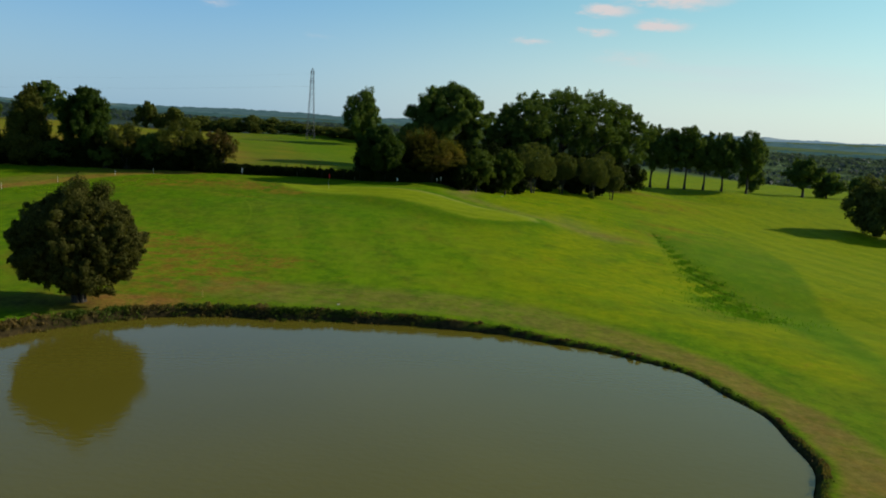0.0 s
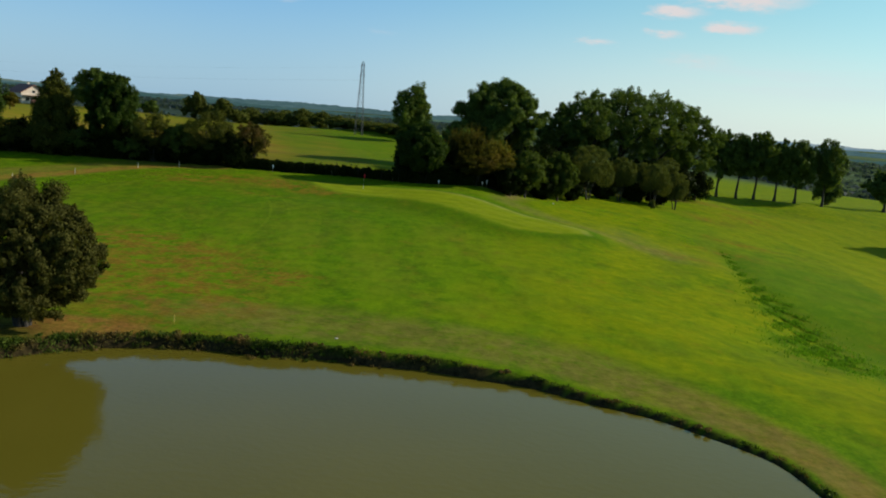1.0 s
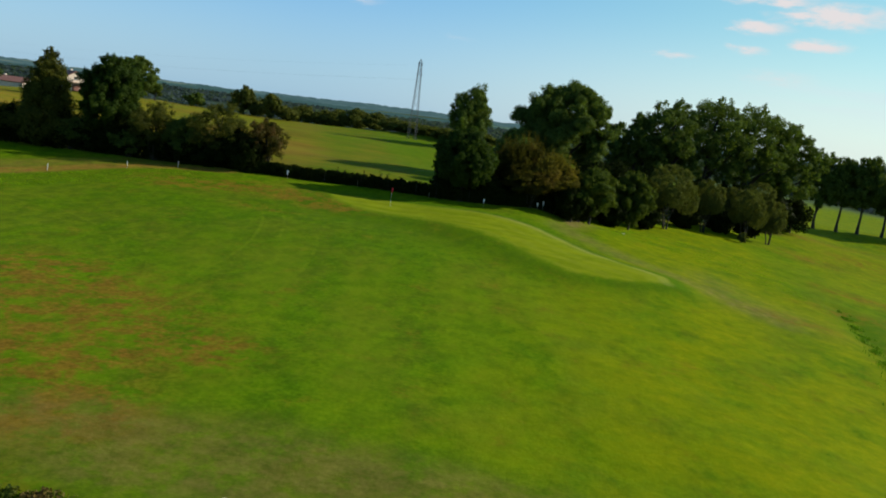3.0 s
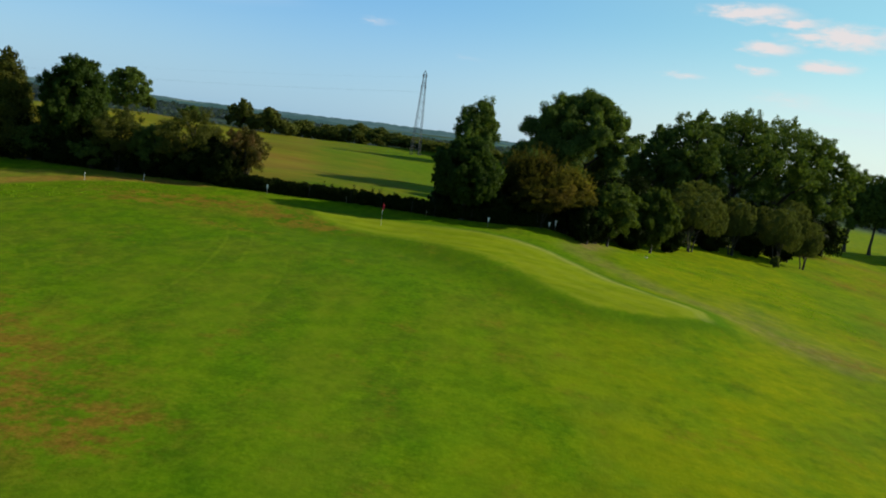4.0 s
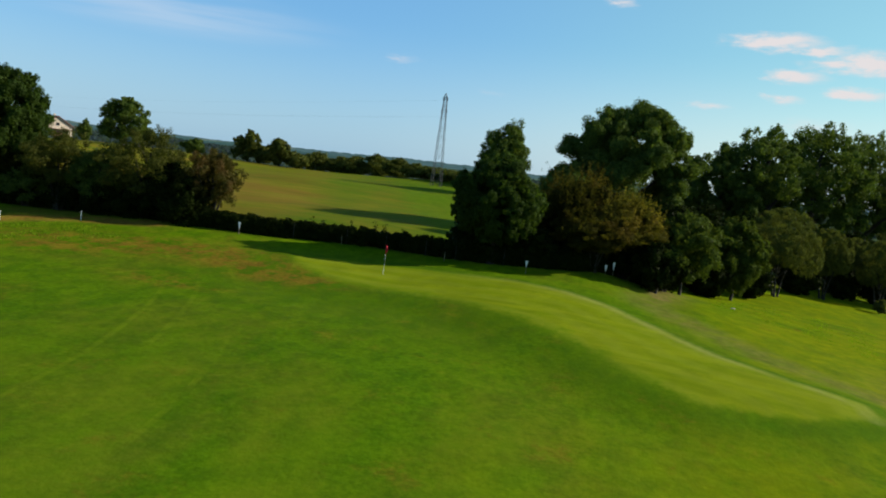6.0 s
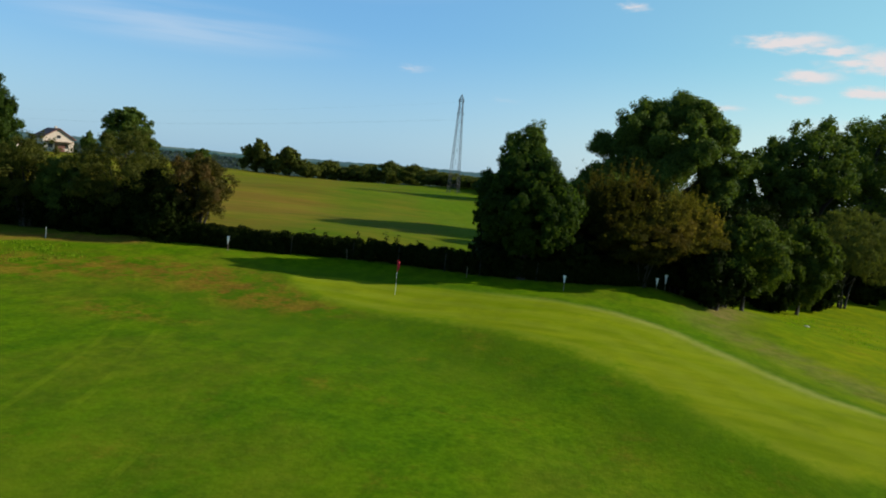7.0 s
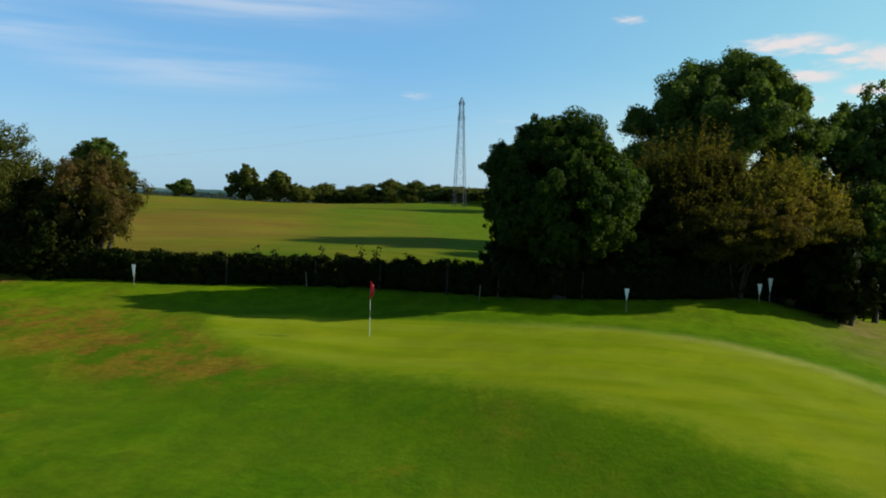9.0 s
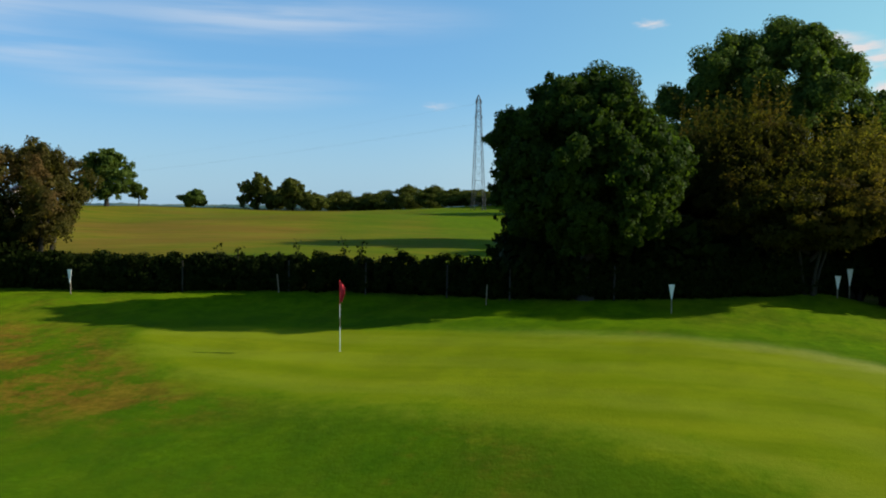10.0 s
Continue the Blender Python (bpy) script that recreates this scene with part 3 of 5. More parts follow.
def crown_mesh(name, rng, lobes, count, size, mat, core=0.7, long=1.6, droop=0.0, twigs=11, shoots=0, inner=0.16, fuzz=0, tall=1.7, bough=(0.26, 0.46)):
    """lobes: rows of centre x, y, z and radii rx, rz. Each lobe carries smaller boughs, and these carry the leaves."""
    lobes = np.asarray(lobes, float)
    n = len(lobes)
    which = np.repeat(np.arange(n), twigs)
    d = rng.normal(0, 1, (len(which), 3))
    d /= np.linalg.norm(d, axis=1)[:, None]
    big = lobes[which]
    reach = rng.uniform(0.62 if bough[0] > 0.2 else 0.9, 0.98, (len(which), 1))
    mid = big[:, :3] + d * big[:, [3, 3, 4]] * reach
    rad = big[:, [3, 3, 4]] * rng.uniform(bough[0], bough[1], (len(which), 1))
    weight = rad[:, 0] ** 2
    pick = rng.choice(len(which), int(count * 1.6), p=weight / weight.sum())
    e = rng.normal(0, 1, (len(pick), 3))
    e /= np.linalg.norm(e, axis=1)[:, None]
    at = mid[pick] + e * rad[pick] * (1.12 - 0.8 * rng.random((len(pick), 1)) ** 1.6)
    deep = np.zeros(len(at), bool)
    for l in lobes:
        q = (at - l[:3]) / l[[3, 3, 4]]
        deep |= np.einsum("ij,ij->i", q, q) < 0.36
    at, e, d = at[~deep][:count], e[~deep][:count], d[pick][~deep][:count]
    out = e + 0.7 * d
    if shoots:
        # upright shoots that stand out of the top
        tops = mid[np.argsort(-(mid[:, 2] + rng.normal(0, 0.5, len(mid))))[:shoots * 2]]
        tops = tops[rng.choice(len(tops), shoots)] + rng.normal(0, 0.4, (shoots, 3))
        k = 26
        high = rng.uniform(0.3 * tall, tall, (shoots, 1, 1))
        up = np.stack([rng.normal(0, 0.22, shoots), rng.normal(0, 0.22, shoots), np.ones(shoots)], 1)[:, None, :]
        along = tops[:, None, :] + up * high * rng.random((shoots, k, 1)) + rng.normal(0, 0.07, (shoots, k, 3))
        at = np.concatenate([at, along.reshape(-1, 3)])
        out = np.concatenate([out, rng.normal(0, 1, (shoots * k, 3))])
    if fuzz:
        # twigs that stand out of the boughs all round
        k = 16
        pick = rng.choice(len(mid), fuzz)
        way = mid[pick] - big[pick, :3] + rng.normal(0, 0.3, (fuzz, 3)) * rad[pick] + np.array((0, 0, 0.25)) * rad[pick]
        way /= np.linalg.norm(way, axis=1)[:, None]
        reach = (rad[pick, :1] * rng.uniform(0.7, 1.5, (fuzz, 1)))[:, None, :]
        along = mid[pick][:, None, :] + way[:, None, :] * reach * rng.random((fuzz, k, 1)) ** 0.7 + rng.normal(0, 0.35 * size + 0.03, (fuzz, k, 3))
        at = np.concatenate([at, along.reshape(-1, 3)])
        out = np.concatenate([out, np.repeat(way, k, 0)])
    v, f = leaves(rng, at, out, size, long, droop)
    if core:
        # larger sprays deep inside keep the crown from being seen through
        n = int(count * inner)
        pick = rng.choice(len(lobes), n, p=lobes[:, 3] ** 2 / (lobes[:, 3] ** 2).sum())
        d = rng.normal(0, 1, (n, 3))
        d /= np.linalg.norm(d, axis=1)[:, None]
        within = lobes[pick, :3] + d * lobes[pick][:, [3, 3, 4]] * core * rng.uniform(0.55, 1.0, (n, 1))
        w, g = leaves(rng, within, d, size * 2.1, 1.3)
        v, f = np.concatenate([v, w]), np.concatenate([f, g + len(v)])
    return mesh_from(name, v, f, mat)


def ball_lobes(rng, rx, ry, rz, cz, n, size=0.42, taper=0.22, loose=0.0):
    """Lobes that together make a full, uneven crown round (0, 0, cz)."""
    b = 1 - 0.45 * loose
    rows = [(0, 0, cz, 0.62 * rx * b, 0.66 * rz * b), (0.08 * rx, 0, cz + 0.56 * rz, 0.40 * rx * b, 0.40 * rz * b)]
    for i in range(n):
        h = 1 - 2 * (i + 0.5) / n
        a = i * 2.39996 + rng.normal(0, 0.25)
        r = math.sqrt(1 - h * h)
        k = rng.uniform(0.60 - 0.12 * loose, 0.74 + 0.12 * loose)
        g = rng.uniform(0.8, 1.2) * size * (1 - 0.7 * taper * max(h, 0))
        r *= 1 - taper * max(h, 0)
        rows.append((k * rx * r * math.cos(a), k * ry * r * math.sin(a), cz + k * rz * h, g * (rx + ry) / 2, g * rz))
    return rows


def tree(name, x, y, top, wide, label, mat, seed, bottom=0.25, deep=None, lobes=14, size=0.3, count=9000, core=0.7, trunk=None,
         stems=1, lobe_size=0.42, long=1.6, droop=0.0, group="", category="tree", lean=0.0, base=None, twigs=11, shoots=0, taper=0.22, inner=0.16, fuzz=0, loose=0.0, tall=1.7, bough=(0.26, 0.46), rows=None):
    """A tree whose crown reaches up to the height top (in the world) and is wide metres across; bottom: the crown's start, as a share of the height."""
    rng = np.random.default_rng(seed)
    z0 = gz(x, y) if base is None else base
    high = top - z0
    ob = root(name, x, y, z0, label, category, group)
    deep = deep or wide
    cz = high * (bottom + 1) / 2
    rz = high * (1 - bottom) / 2
    rows = rows or ball_lobes(rng, wide / 2, deep / 2, rz, cz, lobes, lobe_size, taper, loose)
    rows = [(cx + lean * (c - cz), cy, c, a, b) for cx, cy, c, a, b in rows]
    thick = trunk or 0.035 * high
    for s in range(stems):
        a = 2 * math.pi * s / stems + seed
        off = 0 if stems == 1 else 0.25 + 0.03 * high
        bx, by = off * math.cos(a) * 0.5, off * math.sin(a) * 0.5
        tx, ty = off * 3.0 * math.cos(a), off * 3.0 * math.sin(a)
        n = 6
        path = [(bx + (tx - bx) * (i / n) ** 1.3 + 0.008 * high * math.sin(i * 1.3 + seed) * (i > 0), by + (ty - by) * (i / n) ** 1.3 + 0.008 * high * math.cos(i + seed) * (i > 0),
                 -0.25 + (cz * 1.1 + 0.25) * i / n) for i in range(n + 1)]
        t0 = thick / math.sqrt(stems)
        v, f = tube(path, [t0 * (1.5 if i == 0 else 1.05 - 0.12 * i) for i in range(n + 1)], 9)
        part_mesh("trunk" if stems == 1 else "stem", mesh_from("trunk", v, f, BARK, True), ob)
    for i in range(min(6, lobes)):
        cx, cy, c, a, b = rows[1 + i * (len(rows) - 1) // 6]
        foot = (0, 0, max(0.18 * high, min(c - 0.25 * high, cz)))
        mid = (cx * 0.45, cy * 0.45, (foot[2] + c) / 2 + 0.02 * high)
        v, f = tube([foot, mid, (cx, cy, c)], [thick * 0.5, thick * 0.32, thick * 0.1], 6)
        part_mesh("limb", mesh_from("limb", v, f, BARK, True), ob)
    part_mesh("crown", crown_mesh("crown", rng, rows, int(1.5 * count), 0.84 * size, mat, core, long, droop, twigs, shoots, inner, fuzz, tall, bough), ob)
    return ob


# ---- ground ----
def spaced(lo, hi, step, grow, reach):
    core = list(np.arange(lo, hi + step / 2, step))
    left, right, s = [], [], step
    while core[0] - sum(left) > -reach or sum(right) + core[-1] < reach:
        s *= grow
        left.append(s)
        right.append(s)
    return np.array([core[0] - c for c in np.cumsum(left)[::-1]] + core + [core[-1] + c for c in np.cumsum(right)])


TRACK = [(-39.5, 117.4), (-44.4, 115.6), (-47.6, 113.0), (-50.8, 108.8), (-54.0, 102.8), (-57.4, 96.6), (-63.5, 86.0)]
HEDGE_LINE = [(-36.5, 118.6), (-31, 119.6), (-24, 121.9), (-12, 122.2), (-5, 123.6), (-2.5, 126.5)]


def build_ground():
    xs, ys = spaced(-70, 80, 0.5, 1.09, 4600), spaced(2, 165, 0.5, 1.09, 4600)
    X, Y = np.meshgrid(xs, ys)
    Z = ground_z(X, Y)
    nx, ny = len(xs), len(ys)
    idx = np.arange(nx * ny).reshape(ny, nx)
    f = np.stack([idx[:-1, :-1], idx[:-1, 1:], idx[1:, 1:], idx[1:, :-1]], -1).reshape(-1, 4)
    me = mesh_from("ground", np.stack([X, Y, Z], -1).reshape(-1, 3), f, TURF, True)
    s = shore(X, Y)
    far = np.hypot(X, Y - 60)
    bound = np.where(X < -36.5, 118.9, np.interp(X, [p[0] for p in HEDGE_LINE], [p[1] for p in HEDGE_LINE]))
    lawn = inside(X, Y, GREEN)
    d4, _ = to_line(X, Y, [(-26, 114.6), (-21.6, 115.8), (-16, 116.2), (-9, 115.4), (-5, 114.7), (-1.8, 113.0), (1.3, 109.2), (4.3, 104.4), (7.6, 101.8), (10.6, 100.4), (11.0, 98.9)])
    soft = (1 - smooth(-3, 6, X)) * smooth(1.5, 6, d4)
    green = smooth(0, 1, (lawn + 0.8 + 1.3 * soft) / (2.0 + 5.2 * soft))
    # near side: the dark band spreads down the slope turned from the sun
    near_side = smooth(-2, -14, X) * (1 - smooth(106, 113, Y))
    collar = smooth(-4.0 - 8.0 * near_side, -0.3 - 1.6 * near_side, lawn) * (1 - green)
    beyond = smooth(-0.5, 0.5, Y - bound) * (1 - smooth(-8, -4, X))
    field = beyond * (1 - 0.5 * smooth(-2, 2, X - (-25 - (Y - 150) * 0.34)))
    ang = np.arctan2(Y - POND[1], X - POND[0])
    front = smooth(0.5, 1.25, ang)
    ring = smooth(0.9, 1.6 + 1.4 * front, s) * (1 - smooth(3.0 + 3.4 * front, 4.6 + 5.2 * front, s)) * smooth(-1.2, -0.6, ang) * (1 - smooth(1.8, 2.3, ang))
    fringe = (1 - smooth(0.25, 0.9, d4)) * smooth(-18, -2, X)
    d1, _ = to_line(X, Y, [(3.5, 129), (0.5, 119), (4.5, 114.5), (8.3, 109), (12.5, 105.5), (17, 101.5), (20, 97.5)])
    worn = np.clip((1 - smooth(0.3, 3.0, d1)) * 0.66 + 0.6 * np.exp(-(((X - 20) / 5) ** 2 + ((Y - 101) / 5) ** 2)) + 0.5 * np.exp(-(((X - 16.5) / 3) ** 2 + ((Y - 109) / 5) ** 2)), 0, 1)
    d2, _ = to_line(X, Y, TRACK)
    lawnward = X * 0.825 - Y * 0.565 > -44.4 * 0.825 - 115.6 * 0.565
    patch = sum(np.exp(-(((X - a) / r) ** 2 + ((Y - b) / q) ** 2)) for a, b, r, q in
                ((-26, 64, 6, 6), (-20, 61, 5, 7), (-18, 54, 4, 3), (-29, 70, 5, 4), (-27, 58, 5, 4), (-26.1, 109.5, 4, 2.0), (-21, 107.8, 3, 1.6), (-40, 107.5, 6, 2.0), (-15, 54, 3, 2), (-24.3, 108, 3.2, 2.4), (-30.5, 110, 5, 2.5), (-39, 104, 4, 2), (-28, 101, 3, 1.5), (-20.5, 47.8, 4.0, 1.8), (-17, 48.6, 4, 0.9), (46, 190, 14, 6), (-13, 63, 2, 2), (-36, 108.5, 5, 3), (-30.5, 112, 4, 1.6), (36, 128, 6, 3), (37, 157, 5, 5), (48, 170, 6, 6), (22, 100, 4, 2), (30, 112, 5, 3)))
    strip = (1 - lawnward) * smooth(1.2, 2.2, d2) * (1 - smooth(6, 9, d2)) * smooth(-42, -46, X)
    patch = patch + 0.55 * strip
    dry = np.clip(1.7 * patch * np.where(Y > 95, 0.52, 1.0), 0, 1) * (1 - green)
    track = np.clip(0.75 * ring * (1 - front) + 1.0 * (1 - smooth(0.9, 2.7, d2)) + 1.4 * np.exp(-(((X + 18.8) / 3.6) ** 2 + ((Y - 47.9) / 1.0) ** 2) ** 2) + np.exp(-(((X + 20.5) / 4.2) ** 2 + ((Y - 46.2) / 2.0) ** 2) ** 2), 0, 1)
    sere = np.clip(smooth(-6, 14, X) * smooth(7, 11, s) * (1 - smooth(24, 30, X)) + smooth(22, 40, X) * 0.75 + 0.08, 0, 1) * (1 - green) * (1 - collar)
    wild = smooth(27, 30, X) * (1 - smooth(-0.6, 0.6, X - np.interp(Y, [48, 60, 72, 81, 102, 128], [30, 33, 36.3, 39, 45, 49.3]))) * (1 - smooth(106, 128, Y))
    sere = sere * (1 - 0.75 * wild)
    d3, _ = to_line(X, Y, DITCH)
    rough = np.clip((1 - smooth(1.0, 2.6, d3)) + 0.85 * smooth(27, 30, X) * (1 - smooth(-0.6, 0.6, X - np.interp(Y, [48, 60, 72, 81, 102, 128], [30, 33, 36.3, 39, 45, 49.3]))) * (1 - smooth(106, 128, Y)) + (smooth(2.0, 3.5, d2) * (1 - smooth(8.0, 11.0, d2))) * 0.75 * smooth(-36, -41, X) * lawnward + smooth(4, 7, Y - 96 + (X - 8) * 0.9) * smooth(10, 14, X) * (1 - smooth(26, 30, X)) * 0.5, 0, 1)
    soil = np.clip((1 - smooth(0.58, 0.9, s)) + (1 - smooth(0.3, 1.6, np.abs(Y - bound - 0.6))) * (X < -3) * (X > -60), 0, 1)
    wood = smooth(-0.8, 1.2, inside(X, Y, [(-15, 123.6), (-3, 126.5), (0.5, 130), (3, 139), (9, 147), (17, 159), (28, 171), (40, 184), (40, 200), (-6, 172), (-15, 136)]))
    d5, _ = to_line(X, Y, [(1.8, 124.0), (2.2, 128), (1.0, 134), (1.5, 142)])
    # wood floor, and brown ground with the pond bush's shadow painted in
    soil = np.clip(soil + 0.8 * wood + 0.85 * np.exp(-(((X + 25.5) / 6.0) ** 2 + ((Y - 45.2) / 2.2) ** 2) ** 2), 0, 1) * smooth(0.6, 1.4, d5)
    worn = np.maximum(worn * (0.62 + 0.2 * smooth(100, 111, Y)), 1 - smooth(0.7, 1.5, d5))
    fair = smooth(-0.6, 0.6, X - np.interp(Y, [60, 72, 81, 102, 128, 151, 180], [33, 36.3, 39, 45, 49.3, 48.5, 44])) * (1 - smooth(185, 195, Y))
    mown = (1 - rough) * (1 - beyond) * smooth(6, 12, s) * smooth(-30, -22, X) * (1 - smooth(16, 24, X)) * smooth(45, 58, Y) * (1 - smooth(82, 96, Y))
    # dense: dimming of the left lawn, carried as grass colour
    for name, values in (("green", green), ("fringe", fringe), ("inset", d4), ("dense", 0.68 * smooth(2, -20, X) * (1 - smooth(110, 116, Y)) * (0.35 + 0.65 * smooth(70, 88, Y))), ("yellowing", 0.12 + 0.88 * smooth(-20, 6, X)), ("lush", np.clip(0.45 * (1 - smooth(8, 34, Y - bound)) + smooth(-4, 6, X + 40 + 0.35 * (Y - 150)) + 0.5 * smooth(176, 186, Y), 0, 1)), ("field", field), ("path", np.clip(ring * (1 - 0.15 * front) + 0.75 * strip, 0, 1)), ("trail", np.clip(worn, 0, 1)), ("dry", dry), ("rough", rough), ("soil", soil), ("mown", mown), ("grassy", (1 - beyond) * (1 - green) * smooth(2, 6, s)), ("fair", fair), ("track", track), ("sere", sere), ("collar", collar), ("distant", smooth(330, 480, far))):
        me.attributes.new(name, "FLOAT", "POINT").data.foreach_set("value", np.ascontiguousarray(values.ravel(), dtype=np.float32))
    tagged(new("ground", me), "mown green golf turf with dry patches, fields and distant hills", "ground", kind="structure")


build_ground()


def build_water():
    n = 160
    a = np.arange(n) * 2 * math.pi / n
    lo, hi = np.zeros(n), np.full(n, 40.0)
    for _ in range(30):
        m = (lo + hi) / 2
        out = shore(POND[0] + m * np.cos(a), POND[1] + m * np.sin(a)) > 0.2
        lo, hi = np.where(out, lo, m), np.where(out, m, hi)
    v = [(POND[0], POND[1], WATER)] + [(POND[0] + r * math.cos(t), POND[1] + r * math.sin(t), WATER) for r, t in zip(lo, a)]
    f = [(0, 1 + i, 1 + (i + 1) % n) for i in range(n)]
    tagged(new("water", mesh_from("water", v, f, MUD_WATER)), "still muddy green-brown pond water", "water", kind="structure")


build_water()


# ---- trees and shrubs near the wood ----
tree("bush", -21.9, 46.3, 7.35, 9.4, "large round dark green bush on several stems beside the pond", BUSH, 3, bottom=-0.02, taper=0.0, lobes=150, size=0.07, count=110000, core=0.86, stems=7, trunk=0.34, lobe_size=0.15, long=3.0, droop=0.3, category="bush", twigs=10, fuzz=2600, bough=(0.20, 0.40))
tree("tree", -11.7, 122.1, 11.8, 9.3, "dense round dark green broadleaf tree in the hedge", ROUND, 5, bottom=0.10, taper=0.18, lobes=110, size=0.10, count=100000, core=0.78, lobe_size=0.17, twigs=10, fuzz=1000, loose=0.0, lean=-0.10, bough=(0.22, 0.40))
tree("shrub", -5.8, 130.2, 10.4, 8.6, "tall olive-brown shrub with upright twigs", BROWNISH, 7, bottom=0.20, lobes=44, lobe_size=0.24, size=0.07, count=60000, core=0.74, stems=5, long=3.0, category="shrub", twigs=12, shoots=620, tall=2.2, fuzz=500)
tree("shrub", -1.4, 128.0, 9.2, 7.4, "broad yellowing shrub with fine leaves", YELLOWING, 8, bottom=0.28, deep=10.0, lobes=44, lobe_size=0.24, size=0.07, count=60000, core=0.74, stems=5, long=2.6, category="shrub", twigs=12, shoots=420, tall=1.5, fuzz=600)
tree("shrub", -3.6, 124.4, 7.4, 7.4, "low dark shrub with some withered leaves at the hedge", BROWNISH, 9, bottom=0.34, lobes=26, lobe_size=0.3, size=0.09, count=24000, core=0.75, stems=5, category="shrub", shoots=60, fuzz=300)
# near-black fill bushes hold the wood's deep shade; front ones shade the lawn
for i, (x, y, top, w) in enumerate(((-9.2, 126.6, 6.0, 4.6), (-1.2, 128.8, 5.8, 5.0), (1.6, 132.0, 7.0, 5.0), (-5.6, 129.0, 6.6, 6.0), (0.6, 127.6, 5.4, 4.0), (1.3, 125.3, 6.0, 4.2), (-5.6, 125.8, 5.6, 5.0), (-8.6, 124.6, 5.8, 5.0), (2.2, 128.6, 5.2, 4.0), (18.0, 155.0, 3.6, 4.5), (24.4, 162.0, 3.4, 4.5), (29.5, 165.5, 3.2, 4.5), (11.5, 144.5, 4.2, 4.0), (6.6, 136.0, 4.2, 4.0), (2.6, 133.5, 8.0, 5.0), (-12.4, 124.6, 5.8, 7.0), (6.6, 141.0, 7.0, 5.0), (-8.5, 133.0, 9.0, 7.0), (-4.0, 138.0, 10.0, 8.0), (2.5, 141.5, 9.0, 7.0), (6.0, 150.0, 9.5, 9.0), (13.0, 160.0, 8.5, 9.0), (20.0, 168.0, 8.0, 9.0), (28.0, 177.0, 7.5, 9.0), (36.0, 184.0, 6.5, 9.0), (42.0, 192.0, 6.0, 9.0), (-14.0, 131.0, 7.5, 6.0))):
    tree("undergrowth_bush", x, y, top, w, "undergrowth bush coloured with the wood's deep shade", SHADED_LEAVES, 160 + i, bottom=0.0, lobes=13, size=0.22, count=4200, core=0.85, stems=3, trunk=0.2, group="undergrowth", category="bush", inner=0.3)
tree("oak_tree", -2.2, 157.0, 21.9, 18.8, "tall broad dark green oak behind the shrubs", OAK, 11, bottom=0.12, lobes=72, size=0.17, count=76000, core=0.7, lobe_size=0.18, twigs=12, taper=0.15, loose=0.85, fuzz=380, inner=0.34)
# hidden behind the brown shrub, added to lengthen the shadow on the field
tree("tree", -7.0, 143.5, 10.8, 7.4, "unseen broadleaf tree added for its shadow on the field", OAK, 14, bottom=0.05, lobes=26, size=0.2, count=14000, core=0.75, lobe_size=0.3)
tree("tree", -9.0, 150.0, 12.6, 7.6, "dark broadleaf tree beside the big oak", OAK, 12, bottom=0.05, lobes=26, size=0.2, count=18000, core=0.75, lobe_size=0.3)
tree("tree", -27.1, 219.5, 20.5, 11.0, "tall dark broadleaf tree behind the hedge", OAK, 13, bottom=0.1, lobes=24, size=0.28, count=15000, core=0.6, lobe_size=0.32, loose=0.3, taper=0.0, fuzz=120, inner=0.1)
for i, (x, y, top, w) in enumerate(((10.0, 172, 17.4, 13.6), (15.5, 174, 21.4, 17), (23.0, 180, 23.2, 20), (31.0, 186, 23.2, 20), (38.5, 190, 20.2, 16))):
    tree("oak_tree", x, y, top, w, "broad dark green oak in a close group", OAK, 20 + i, bottom=0.2, lobes=60, size=0.21, count=26000, core=0.5, lobe_size=0.17, twigs=10, taper=0.05, loose=1.0, fuzz=600, inner=0.04, group="oaks in the wood")
tree("small_tree", 3.7, 130.0, 9.1, 8.0, "young feathery green tree with a thin pale trunk", FEATHER, 31, deep=11.0, bottom=0.16, lobes=24, size=0.14, count=21000, core=0.6, trunk=0.13, lobe_size=0.27, loose=0.7, fuzz=220, taper=0.5, inner=0.1)
tree("small_tree", 9.0, 138.5, 9.1, 7.0, "young feathery green tree beside the willows", FEATHER, 32, bottom=0.05, lobes=24, size=0.14, count=22000, core=0.6, trunk=0.13, lobe_size=0.27, loose=0.7, fuzz=220, taper=0.5, inner=0.1)
for i, (x, y, top, w, b) in enumerate(((14.7, 149.0, 9.6, 8.0, 0.12), (21.2, 157.0, 7.9, 5.6, 0.25), (26.3, 166.0, 7.0, 4.4, 0.25), (27.6, 159.0, 7.2, 6.0, 0.28), (30.9, 168.0, 8.3, 6.0, 0.25), (32.4, 163.5, 5.8, 4.8, 0.28))):
    rng = np.random.default_rng(440 + i)
    h = top - gz(x, y)
    caps = [(0, 0, h * 0.72, w * 0.44, h * 0.285)]
    for k in range(5):
        a = k * 2.4 + i
        r = rng.uniform(0.22, 0.32) * w
        caps.append((r * math.cos(a), r * math.sin(a), h * rng.uniform(0.46, 0.64), w * rng.uniform(0.20, 0.26), h * rng.uniform(0.15, 0.22)))
    tree("willow_tree", x, y, top, w, "rounded olive green willow with a dense mop of leaves", WILLOW, 40 + i, bottom=b, size=0.055, count=22000 if i < 2 else 15000, core=0.88, stems=3, trunk=0.17, lobes=6,
         long=6.0, droop=0.8, twigs=150, group="willows", inner=0.3, bough=(0.07, 0.13), rows=caps)
